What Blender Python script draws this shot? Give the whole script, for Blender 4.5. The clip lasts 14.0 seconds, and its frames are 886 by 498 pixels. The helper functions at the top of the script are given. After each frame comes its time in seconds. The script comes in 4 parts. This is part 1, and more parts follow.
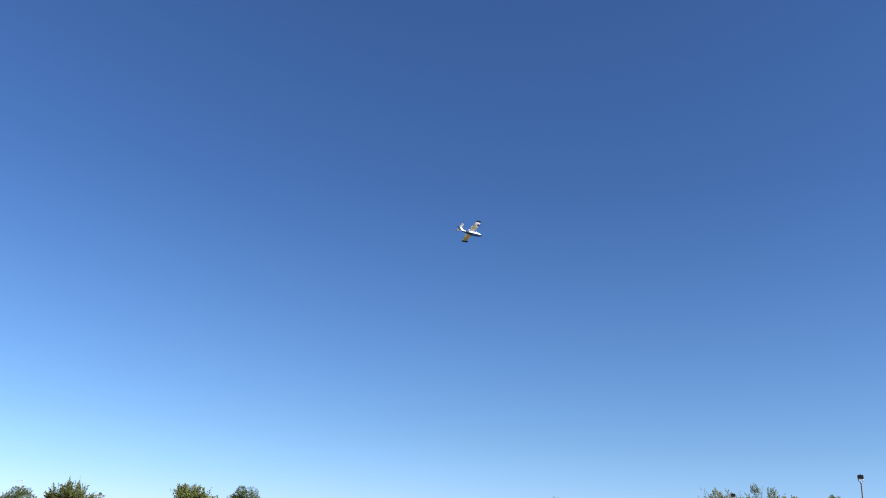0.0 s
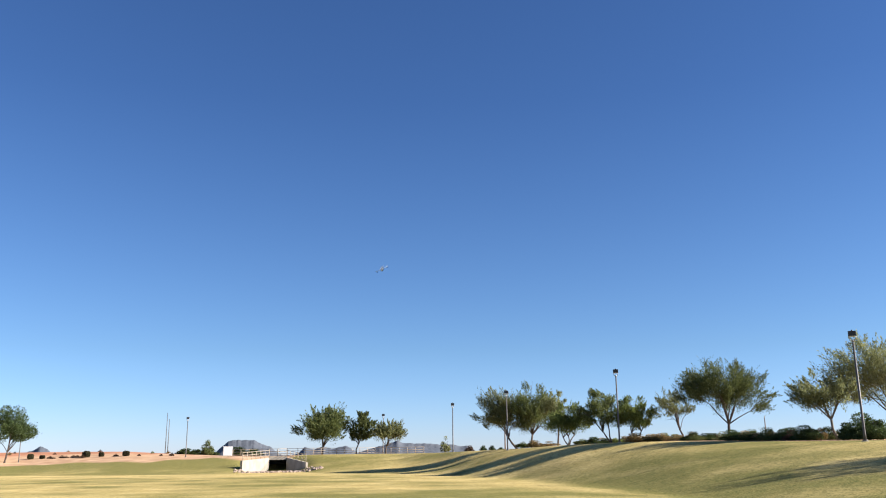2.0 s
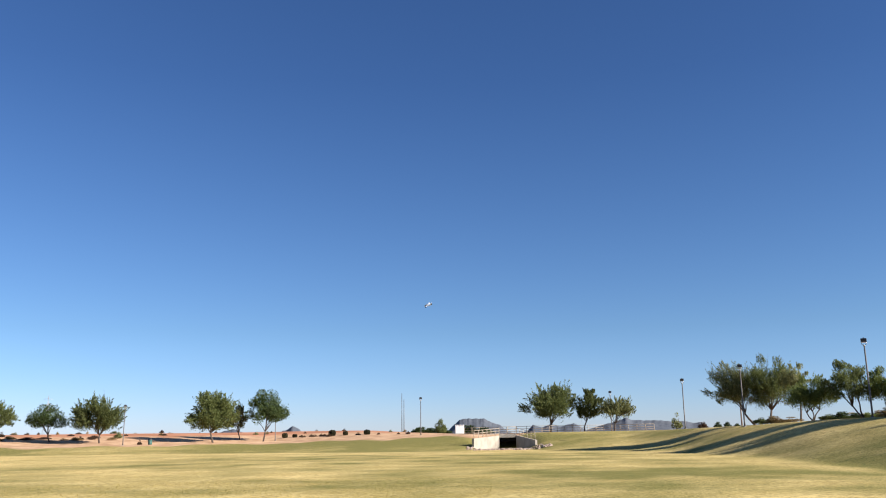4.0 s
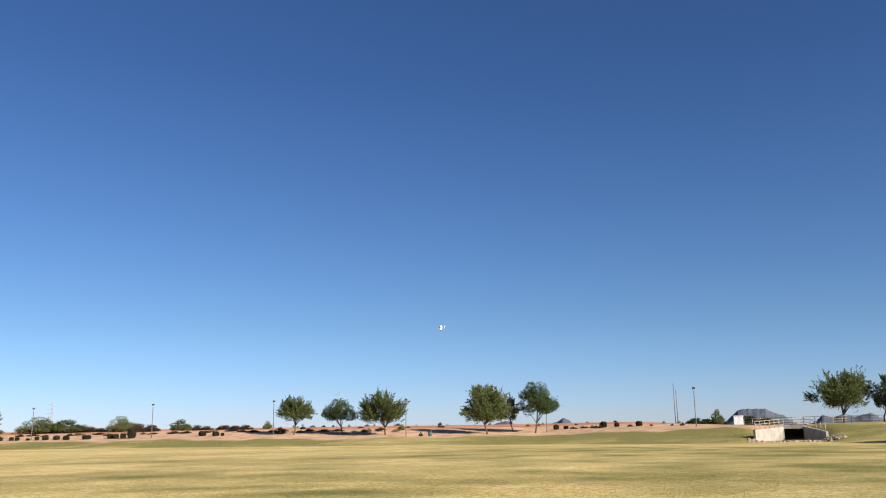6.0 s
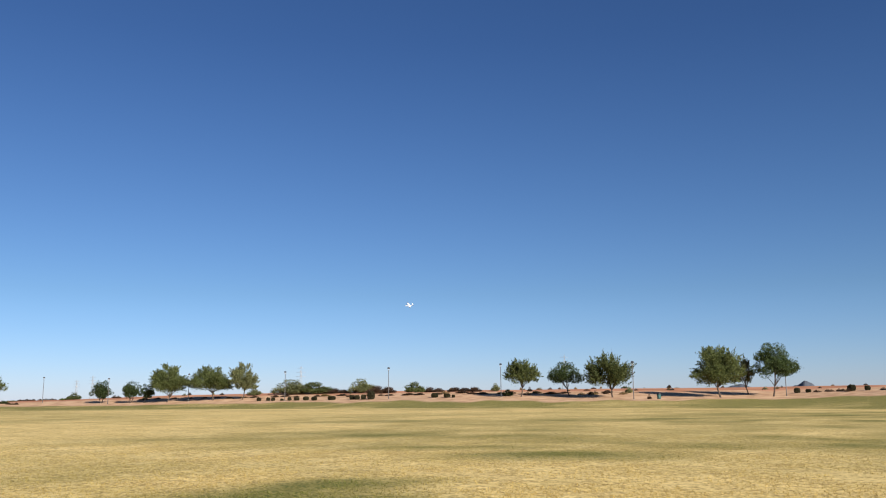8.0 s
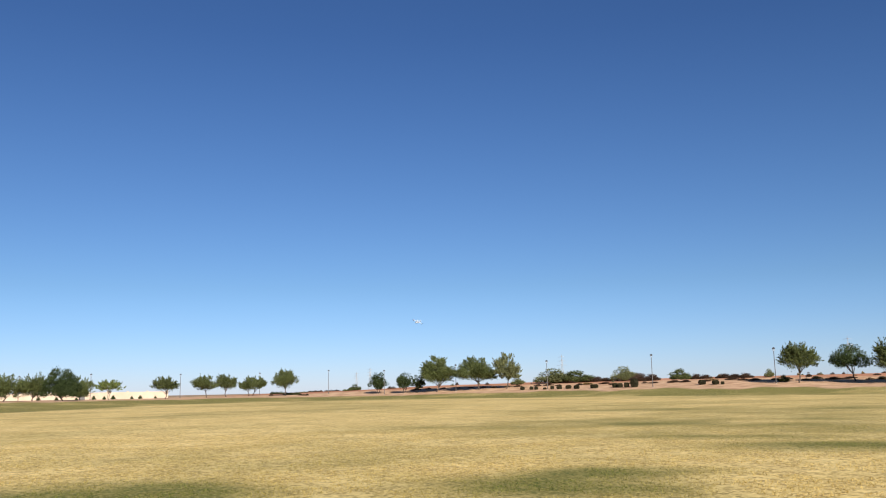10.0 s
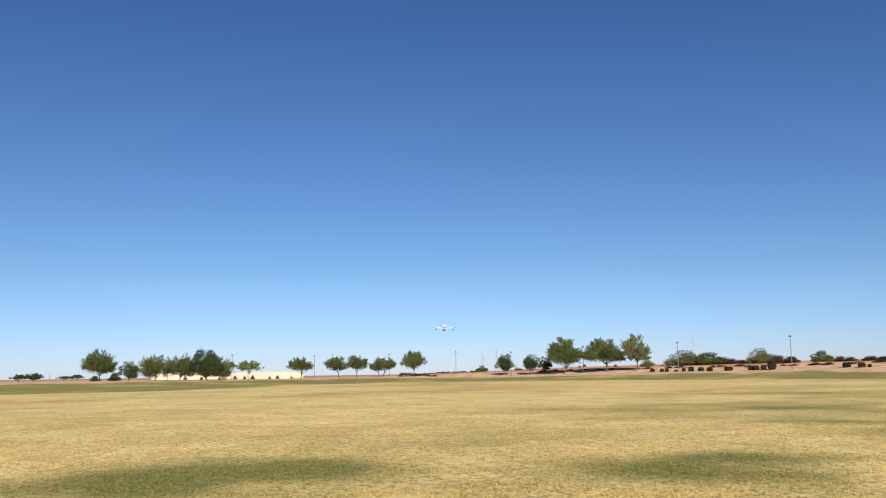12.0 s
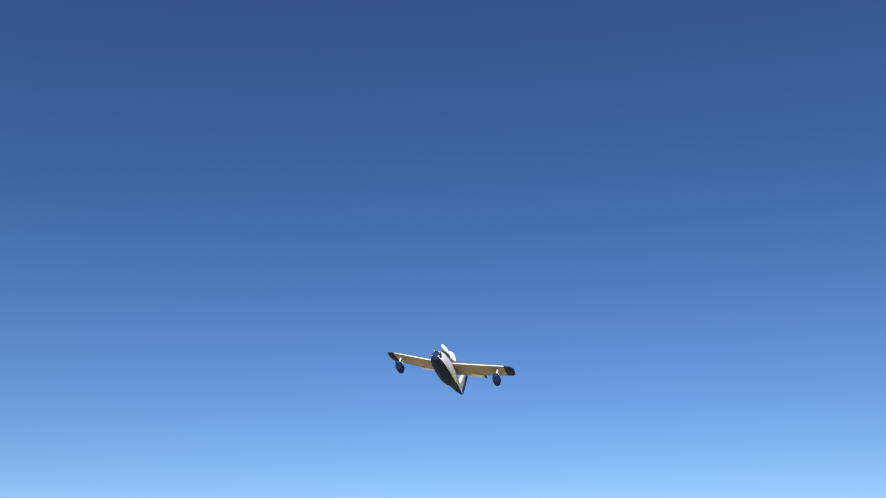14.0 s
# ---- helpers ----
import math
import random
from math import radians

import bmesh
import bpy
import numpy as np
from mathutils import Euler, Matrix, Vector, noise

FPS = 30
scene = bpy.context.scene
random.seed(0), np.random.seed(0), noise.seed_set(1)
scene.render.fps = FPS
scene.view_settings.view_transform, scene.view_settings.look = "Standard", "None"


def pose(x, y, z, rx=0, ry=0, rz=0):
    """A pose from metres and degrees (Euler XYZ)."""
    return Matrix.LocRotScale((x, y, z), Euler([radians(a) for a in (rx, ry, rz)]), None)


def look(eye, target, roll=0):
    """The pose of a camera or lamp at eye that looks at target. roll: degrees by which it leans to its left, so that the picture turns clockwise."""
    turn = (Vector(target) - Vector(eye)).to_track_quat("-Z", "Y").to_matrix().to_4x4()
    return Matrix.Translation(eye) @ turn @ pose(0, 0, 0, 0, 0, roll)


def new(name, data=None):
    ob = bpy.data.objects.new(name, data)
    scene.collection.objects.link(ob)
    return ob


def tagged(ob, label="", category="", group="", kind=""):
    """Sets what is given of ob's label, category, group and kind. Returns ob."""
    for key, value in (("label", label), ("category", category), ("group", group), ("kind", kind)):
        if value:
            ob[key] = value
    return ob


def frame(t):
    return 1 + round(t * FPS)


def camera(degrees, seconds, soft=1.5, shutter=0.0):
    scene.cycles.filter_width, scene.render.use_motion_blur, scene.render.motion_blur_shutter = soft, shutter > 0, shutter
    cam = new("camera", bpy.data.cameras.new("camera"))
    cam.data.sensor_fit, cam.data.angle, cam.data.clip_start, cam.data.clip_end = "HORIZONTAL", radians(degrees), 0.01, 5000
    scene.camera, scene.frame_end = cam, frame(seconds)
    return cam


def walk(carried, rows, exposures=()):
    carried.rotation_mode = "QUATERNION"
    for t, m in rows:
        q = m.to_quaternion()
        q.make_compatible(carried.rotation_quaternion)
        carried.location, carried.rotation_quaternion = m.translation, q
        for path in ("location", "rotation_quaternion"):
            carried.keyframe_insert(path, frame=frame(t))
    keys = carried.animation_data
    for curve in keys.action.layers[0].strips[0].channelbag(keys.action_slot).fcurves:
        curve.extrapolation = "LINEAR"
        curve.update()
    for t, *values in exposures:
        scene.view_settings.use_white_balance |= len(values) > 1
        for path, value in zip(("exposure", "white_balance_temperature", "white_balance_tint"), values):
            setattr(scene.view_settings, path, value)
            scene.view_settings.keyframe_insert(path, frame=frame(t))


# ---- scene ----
cam = camera(55.2, 14.0, soft=1.1)
EYE = (0, 0, 1.6)


def stand(yaw, pitch, roll):
    """The camera on its spot: degrees to the left of north, up, and lean."""
    y, p = radians(yaw), radians(pitch)
    ahead = Vector((-math.sin(y) * math.cos(p), math.cos(y) * math.cos(p), math.sin(p)))
    return look(EYE, Vector(EYE) + ahead, roll)


walk(cam, [(t, stand(yaw, pitch, roll)) for t, yaw, pitch, roll in (
    (0.0, 15.00, 19.58, 3.16),    (0.1, 12.95, 18.85, 2.97),    (0.2, 11.12, 18.12, 2.77),    (0.5, 6.87, 17.02, 1.91),    (1.0, 2.05, 15.82, 0.81),
    (1.5, 0.09, 14.53, -0.00),    (2.0, 0.02, 13.80, -0.53),    (2.5, 2.14, 13.44, -0.76),    (3.0, 6.09, 13.00, -0.71),
    (3.2, 8.12, 12.93, -0.68),    (5.3, 25.30, 12.10, -0.92),    (5.5, 27.37, 12.23, -0.83),    (6.0, 32.72, 12.23, -0.84),
    (6.5, 36.13, 11.78, -0.80),    (7.0, 39.38, 11.43, -0.58),    (7.5, 43.90, 10.89, -0.59),    (8.0, 47.76, 9.95, -0.52),
    (8.5, 53.15, 9.57, -0.03),    (9.0, 58.63, 9.20, -0.15),    (9.2, 60.13, 9.17, -0.45),    (11.3, 71.32, 9.23, -0.99),
    (11.5, 72.17, 8.96, -0.96),    (12.0, 73.55, 8.36, -0.85),    (12.5, 74.56, 8.30, -0.73),    (13.0, 77.31, 9.81, -0.82),
    (13.5, 82.15, 13.72, -0.64),    (13.7, 84.74, 15.57, -0.57),    (13.8, 86.02, 17.40, -0.52),    (13.9, 87.30, 19.80, -0.50),
    (14.0, 88.50, 22.40, -0.50),)],
    exposures=((0, 1.5, 5700, 14), (0.5, 1.49, 5700, 14), (1, 1.52, 5700, 14), (3, 1.40, 5700, 14), (5.5, 1.04, 5700, 14), (7, 0.98, 5700, 14), (7.5, 1.0, 5700, 14), (8.2, 0.72, 5700, 14), (9, 0.79, 5700, 14), (12.6, 0.82, 5700, 14), (13.5, 0.86, 5700, 14), (14, 1.0, 5700, 14)))

# ---- daylight ----
SUN_BEARING, SUN_HEIGHT = 97, 25
world = bpy.data.worlds.new("sky")
scene.world = world
world.use_nodes = True
sky = world.node_tree.nodes.new("ShaderNodeTexSky")
sky.sky_type = "NISHITA"
sky.sun_disc = False
sky.sun_elevation, sky.sun_rotation = radians(SUN_HEIGHT), radians(SUN_BEARING)
sky.altitude, sky.air_density, sky.dust_density, sky.ozone_density = 400, 1.0, 0.15, 6.5
background = world.node_tree.nodes["Background"]
background.inputs["Strength"].default_value = 0.044
# a clear desert sky: pale blue haze low down, deeper blue above, the same all round
up = world.node_tree.nodes.new("ShaderNodeSeparateXYZ")
world.node_tree.links.new(world.node_tree.nodes.new("ShaderNodeTexCoord").outputs["Generated"], up.inputs[0])


def haze_step(low, high, below, above):
    """A colour that passes from one to another between two heights over the horizon."""
    rise = world.node_tree.nodes.new("ShaderNodeMapRange")
    rise.inputs["From Min"].default_value, rise.inputs["From Max"].default_value = low, high
    world.node_tree.links.new(up.outputs["Z"], rise.inputs["Value"])
    mix = world.node_tree.nodes.new("ShaderNodeMix")
    mix.data_type = "RGBA"
    world.node_tree.links.new(rise.outputs["Result"], mix.inputs[0])
    if isinstance(below, tuple):
        mix.inputs[6].default_value = below
    else:
        world.node_tree.links.new(below.outputs[2], mix.inputs[6])
    mix.inputs[7].default_value = above
    return mix


haze = haze_step(0.10, 0.40, haze_step(0.0, 0.12, (1.32, 1.25, 1.38, 1), (1.23, 1.14, 1.055, 1)), (0.875, 0.885, 0.93, 1))
tint = world.node_tree.nodes.new("ShaderNodeMix")
tint.data_type, tint.blend_type = "RGBA", "MULTIPLY"
tint.inputs[0].default_value = 1.0
world.node_tree.links.new(sky.outputs["Color"], tint.inputs[6])
world.node_tree.links.new(haze.outputs[2], tint.inputs[7])
world.node_tree.links.new(tint.outputs[2], background.inputs["Color"])
sun = new("sun", bpy.data.lights.new("sun", "SUN"))
sun.data.energy, sun.data.angle, sun.data.color = 5.0, radians(0.53), (1.0, 0.88, 0.70)
s_b, s_h = radians(SUN_BEARING), radians(SUN_HEIGHT)
sun.matrix_world = look((300 * math.sin(s_b) * math.cos(s_h), 300 * math.cos(s_b) * math.cos(s_h), 300 * math.sin(s_h)), (0, 0, 0))


# ---- materials ----
def material(name, rough=0.8, metal=0.0):
    m = bpy.data.materials.new(name)
    m.use_nodes = True
    b = m.node_tree.nodes["Principled BSDF"]
    b.inputs["Roughness"].default_value, b.inputs["Metallic"].default_value = rough, metal
    return m, m.node_tree.nodes, m.node_tree.links, b


def mixed(nodes, links, factor, a, b):
    """A colour mix; a and b are colours or sockets."""
    n = nodes.new("ShaderNodeMix")
    n.data_type = "RGBA"
    if isinstance(factor, (int, float)):
        n.inputs[0].default_value = factor
    else:
        links.new(factor, n.inputs[0])
    for socket, v in ((n.inputs[6], a), (n.inputs[7], b)):
        if isinstance(v, tuple):
            socket.default_value = (*v, 1)
        else:
            links.new(v, socket)
    return n.outputs[2]


def noise_of(nodes, links, scale, detail=4, low=0.35, high=0.65, stretch=None):
    """Noise on the object's own space, sharpened between low and high."""
    co = nodes.new("ShaderNodeTexCoord").outputs["Object"]
    if stretch:
        mp = nodes.new("ShaderNodeMapping")
        mp.inputs["Scale"].default_value = stretch
        links.new(co, mp.inputs["Vector"])
        co = mp.outputs["Vector"]
    n = nodes.new("ShaderNodeTexNoise")
    n.inputs["Scale"].default_value, n.inputs["Detail"].default_value = scale, detail
    links.new(co, n.inputs["Vector"])
    r = nodes.new("ShaderNodeMapRange")
    r.inputs["From Min"].default_value, r.inputs["From Max"].default_value = low, high
    links.new(n.outputs["Fac"], r.inputs["Value"])
    return r.outputs["Result"]


def bumped(nodes, links, b, factor, strength, distance):
    n = nodes.new("ShaderNodeBump")
    n.inputs["Strength"].default_value, n.inputs["Distance"].default_value = strength, distance
    links.new(factor, n.inputs["Height"])
    links.new(n.outputs["Normal"], b.inputs["Normal"])


def surface(name, dark, light, rough=0.8, metal=0.0, scale=3.0, fine=30.0, bump=0.3, depth=0.01):
    """A plain worn surface: two tones at one scale, grain and relief at another."""
    m, nodes, links, b = material(name, rough, metal)
    big, small = noise_of(nodes, links, scale), noise_of(nodes, links, fine, 3)
    c = mixed(nodes, links, big, dark, light)
    mid = tuple((x + y) / 2 * 0.8 for x, y in zip(dark, light))
    half = nodes.new("ShaderNodeMath")
    half.operation, half.inputs[1].default_value = "MULTIPLY", 0.4
    links.new(small, half.inputs[0])
    links.new(mixed(nodes, links, half.outputs[0], c, mid), b.inputs["Base Color"])
    bumped(nodes, links, b, small, bump, depth)
    return m


def foliage(name, dark, light, glow=0.38):
    """Leaves: tone by leaf and by plant, some light through them."""
    m, nodes, links, b = material(name, 0.65)
    b.inputs["Specular IOR Level"].default_value = 0.25
    island = nodes.new("ShaderNodeNewGeometry").outputs["Random Per Island"]
    plant = nodes.new("ShaderNodeObjectInfo").outputs["Random"]
    c = mixed(nodes, links, island, dark, light)
    hue = nodes.new("ShaderNodeHueSaturation")
    r = nodes.new("ShaderNodeMapRange")
    r.inputs["To Min"].default_value, r.inputs["To Max"].default_value = 0.82, 1.18
    links.new(plant, r.inputs["Value"])
    links.new(r.outputs["Result"], hue.inputs["Value"])
    links.new(c, hue.inputs["Color"])
    links.new(hue.outputs["Color"], b.inputs["Base Color"])
    t = nodes.new("ShaderNodeBsdfTranslucent")
    links.new(hue.outputs["Color"], t.inputs["Color"])
    mix = nodes.new("ShaderNodeMixShader")
    mix.inputs[0].default_value = glow
    links.new(b.outputs[0], mix.inputs[1])
    links.new(t.outputs[0], mix.inputs[2])
    links.new(mix.outputs[0], nodes["Material Output"].inputs["Surface"])
    return m


def ground_material():
    m, nodes, links, b = material("ground", 0.95)
    b.inputs["Specular IOR Level"].default_value = 0.1

    def mask(name):
        a = nodes.new("ShaderNodeAttribute")
        a.attribute_name = name
        return a.outputs["Fac"]

    straw = mixed(nodes, links, noise_of(nodes, links, 0.35, 6, 0.42, 0.60), (0.53, 0.39, 0.125), (0.74, 0.57, 0.23))
    green = mixed(nodes, links, noise_of(nodes, links, 1.1, 5), (0.122, 0.113, 0.022), (0.195, 0.168, 0.042))
    turf = mixed(nodes, links, mask("green"), straw, green)
    # mown turf: worn patches, then blades and thatch in three sizes of fleck
    def share(factor, much):
        n = nodes.new("ShaderNodeMath")
        n.operation, n.inputs[1].default_value = "MULTIPLY", much
        links.new(factor, n.inputs[0])
        return n.outputs[0]

    worn = mixed(nodes, links, mask("green"), (0.37, 0.255, 0.085), (0.125, 0.13, 0.026))
    turf = mixed(nodes, links, share(noise_of(nodes, links, 0.9, 8, 0.46, 0.66), 0.75), turf, worn)
    pale = mixed(nodes, links, mask("green"), (0.82, 0.63, 0.245), (0.26, 0.225, 0.068))
    turf = mixed(nodes, links, share(noise_of(nodes, links, 2.3, 8, 0.50, 0.68), 0.7), turf, pale)
    turf = mixed(nodes, links, share(noise_of(nodes, links, 4.5, 9, 0.46, 0.60), 0.82), turf, mixed(nodes, links, mask("green"), (0.25, 0.175, 0.055), (0.085, 0.098, 0.02)))
    turf = mixed(nodes, links, share(noise_of(nodes, links, 13.0, 6, 0.48, 0.60), 0.75), turf, mixed(nodes, links, mask("green"), (0.84, 0.65, 0.265), (0.31, 0.265, 0.08)))
    gravel = mixed(nodes, links, noise_of(nodes, links, 0.5, 6), (0.40, 0.24, 0.13), (0.60, 0.40, 0.235))
    dirt = mixed(nodes, links, noise_of(nodes, links, 0.12, 6), (0.35, 0.160, 0.082), (0.49, 0.240, 0.130))
    scrub = mixed(nodes, links, noise_of(nodes, links, 0.05, 6, 0.45, 0.6), (0.40, 0.26, 0.16), (0.16, 0.15, 0.07))
    c = mixed(nodes, links, mask("gravel"), turf, gravel)
    c = mixed(nodes, links, mask("dirt"), c, dirt)
    c = mixed(nodes, links, mask("plain"), c, scrub)
    links.new(c, b.inputs["Base Color"])
    bumped(nodes, links, b, noise_of(nodes, links, 9.0, 8, 0.2, 0.8), 0.35, 0.025)
    return m


GROUND = ground_material()
BARK = surface("bark", (0.052, 0.037, 0.026), (0.115, 0.083, 0.06), 0.9, 0, 4, 30, 0.8, 0.02)
BARK_PALE = surface("pale_bark", (0.14, 0.115, 0.075), (0.24, 0.20, 0.14), 0.85, 0, 4, 30, 0.6, 0.02)
OLIVE = foliage("olive_leaf", (0.057, 0.077, 0.022), (0.175, 0.194, 0.061), 0.45)
GREY = foliage("grey_leaf", (0.107, 0.120, 0.044), (0.281, 0.287, 0.120), 0.45)
DARK = foliage("dark_leaf", (0.026, 0.043, 0.012), (0.085, 0.115, 0.034))
BRIGHT = foliage("bright_leaf", (0.094, 0.126, 0.026), (0.222, 0.257, 0.070), 0.45)
RUST = foliage("dry_leaf", (0.20, 0.135, 0.05), (0.38, 0.275, 0.11))
CLIPPED = foliage("clipped_leaf", (0.026, 0.026, 0.012), (0.085, 0.075, 0.034))
BROWN = foliage("brown_leaf", (0.060, 0.036, 0.022), (0.135, 0.085, 0.050))
CONCRETE = surface("concrete", (0.31, 0.27, 0.21), (0.41, 0.365, 0.285), 0.9, 0, 1.2, 12, 0.3, 0.01)
CREAM = surface("cream_render", (0.44, 0.345, 0.24), (0.52, 0.415, 0.30), 0.9, 0, 0.4, 8, 0.3, 0.01)
STEEL = surface("galvanised_steel", (0.32, 0.31, 0.29), (0.44, 0.43, 0.40), 0.55, 0.5, 2, 20, 0.1, 0.002)
BRONZE = surface("bronze_paint", (0.075, 0.068, 0.06), (0.12, 0.11, 0.10), 0.55, 0.1, 2, 20, 0.1, 0.002)
BLACK = surface("black_paint", (0.014, 0.014, 0.016), (0.03, 0.03, 0.032), 0.5, 0, 3, 30, 0.1, 0.002)
LENS = surface("lamp_glass", (0.55, 0.56, 0.57), (0.66, 0.67, 0.68), 0.25, 0, 3, 30, 0.05, 0.001)
WHITE = surface("white_paint", (0.74, 0.73, 0.70), (0.82, 0.81, 0.79), 0.5, 0, 2, 25, 0.1, 0.002)
STONE = surface("river_stone", (0.24, 0.17, 0.125), (0.47, 0.37, 0.29), 0.9, 0, 1.5, 9, 0.6, 0.02)
# mountain rock with the distance haze put into its bluish, low-contrast colour
HAZED_ROCK = surface("mountain_rock", (0.066, 0.076, 0.092), (0.090, 0.099, 0.113), 1.0, 0, 0.006, 0.03, 0.3, 8.0)
RAILPAINT = surface("tan_rail_paint", (0.36, 0.29, 0.20), (0.46, 0.38, 0.28), 0.6, 0, 3, 20, 0.1, 0.002)
WOOD = surface("pole_wood", (0.15, 0.11, 0.08), (0.24, 0.19, 0.15), 0.9, 0, 1, 12, 0.4, 0.01)
BIN_GREEN = surface("bin_green", (0.02, 0.07, 0.06), (0.035, 0.10, 0.085), 0.6, 0, 3, 20, 0.2, 0.004)


# ---- building helpers ----
def part(name, bm, mat, parent=None, label="", smooth=False):
    """One mesh object from a bmesh, under a thing or a part."""
    me = bpy.data.meshes.new(name)
    bm.to_mesh(me)
    bm.free()
    for m in mat if isinstance(mat, (list, tuple)) else (mat,):
        me.materials.append(m)
    if smooth:
        me.shade_smooth()
    ob = new(name, me)
    ob.parent = parent
    return tagged(ob, label=label)


def raw(name, verts, faces, mat, parent=None, smooth=False):
    """One mesh object from arrays."""
    me = bpy.data.meshes.new(name)
    me.from_pydata([tuple(v) for v in verts], [], [tuple(f) for f in faces])
    me.materials.append(mat)
    if smooth:
        me.shade_smooth()
    ob = new(name, me)
    ob.parent = parent
    return ob


def thing(name, m, label, category, group="", kind=""):
    ob = new(name)
    ob.empty_display_size = 0.3
    ob.matrix_world = m
    return tagged(ob, label, category, group, kind)


def box(bm, lo, hi, bevel=0.0, index=0):
    """A bevelled box between two corners."""
    c = [(a + b) / 2 for a, b in zip(lo, hi)]
    made = bmesh.ops.create_cube(bm, size=1, matrix=Matrix.Translation(c) @ Matrix.Diagonal((*[b - a for a, b in zip(lo, hi)], 1)))
    if bevel:
        edges = list({e for v in made["verts"] for e in v.link_edges})
        bmesh.ops.bevel(bm, geom=edges, offset=bevel, segments=2, affect="EDGES", profile=0.5)
    return bm


def tube(bm, path, radii, sides=8, cap=True, index=0):
    """A tube along points, with a radius at each."""
    rings = []
    for i, p in enumerate(path):
        p = Vector(p)
        way = (Vector(path[min(i + 1, len(path) - 1)]) - Vector(path[max(i - 1, 0)])).normalized()
        side = way.cross(Vector((0.31, 0.95, 0.05)) if abs(way.y) < 0.9 else Vector((1, 0, 0))).normalized()
        up = side.cross(way)
        rings.append([bm.verts.new(p + (side * math.cos(a) + up * math.sin(a)) * radii[i]) for a in (2 * math.pi * k / sides for k in range(sides))])
    for a, b in zip(rings, rings[1:]):
        for k in range(sides):
            f = bm.faces.new((a[k], a[(k + 1) % sides], b[(k + 1) % sides], b[k]))
            f.material_index, f.smooth = index, True
    if cap:
        bm.faces.new(rings[0][::-1]).material_index = index
        bm.faces.new(rings[-1]).material_index = index
    return bm


# the basin: bearing from north (clockwise, degrees), distance of the bank's foot and crest, height of the crest, height of the earth berm beyond
STATIONS = (
    (-180, 40, 60, 1.6, 1.6), (-140, 75, 98, 1.2, 1.2), (-115, 106, 138, 0.5, 0.5), (-105, 107, 146, 0.75, 0.75), (-100, 107, 150, 1.05, 1.05), (-92, 108, 148, 1.0, 1.0),
    (-84, 150, 188, 0.8, 0.8), (-78, 166, 204, 0.7, 1.3), (-72, 170, 208, 0.6, 1.9), (-65, 162, 188, 0.85, 2.9), (-58, 150, 174, 1.1, 3.1),
    (-47, 130, 150, 1.3, 3.3), (-35, 116, 139, 1.05, 3.1), (-26, 110, 146, 1.1, 3.2), (-20, 103, 136, 1.6, 3.2), (-14, 101, 130, 1.95, 2.2),
    (-8, 98, 128, 2.15, 2.15), (-3, 90, 124, 2.15, 2.15), (0.5, 80, 106, 2.1, 2.1), (4, 62, 88, 2.4, 2.4), (11, 45, 72, 2.65, 2.65),
    (18, 33, 61, 2.4, 2.4), (26, 25, 53, 2.25, 2.25), (50, 20, 46, 2.2, 2.2), (110, 26, 48, 1.8, 1.8), (180, 40, 60, 1.6, 1.6))
STATION = np.array(STATIONS, float)


def station(b):
    """Foot, crest, crest height and berm height at a bearing."""
    b = (np.asarray(b, float) + 180) % 360 - 180
    ease = 4.0 * step(-4, 5, b)  # the eastern bank bends smoothly from station to station
    foot, crest, top, berm = [sum(np.interp(b + o * ease, STATION[:, 0], STATION[:, i]) for o in (-1, -0.5, 0, 0.5, 1)) / 5 for i in range(1, 5)]
    return foot + 17 * np.exp(-(((b + 11.05) / 2.0) ** 4)), crest, top, berm  # a bay at the drain outlet


def step(a, b, v):
    s = np.clip((v - a) / (b - a), 0, 1)
    return s * s * (3 - 2 * s)


def slope(a, b, v):
    """A bank: nearly straight, eased at foot and crest."""
    return 0.6 * np.clip((v - a) / (b - a), 0, 1) + 0.4 * step(a, b, v)


def height(x, y):
    """The ground's height."""
    b, d = np.degrees(np.arctan2(x, y)), np.hypot(x, y)
    foot, crest, top, berm = station(b)
    z = top * slope(foot, crest, d) + (berm - top) * (0.70 * np.clip((d - crest - 2) / 19, 0, 1) + 0.30 * step(crest + 27, crest + 46, d) - step(crest + 75, crest + 130, d))
    # beyond the eastern crest the path climbs a little
    z = z + 0.02 * np.clip(d - crest, 0, 30) * step(8, 16, b) * (1 - step(60, 90, b))
    z = z + 0.07 * np.sin(x * 0.11 + 0.7 * np.sin(y * 0.05)) * np.sin(y * 0.09 + 1.3) * step(foot - 20, foot + 8, d)
    return z


def at(b, d, sink=0.0):
    """The pose on the ground at a bearing and distance, facing away along the bearing."""
    x, y = d * math.sin(radians(b)), d * math.cos(radians(b))
    return pose(x, y, float(height(x, y)) - sink, 0, 0, -b)


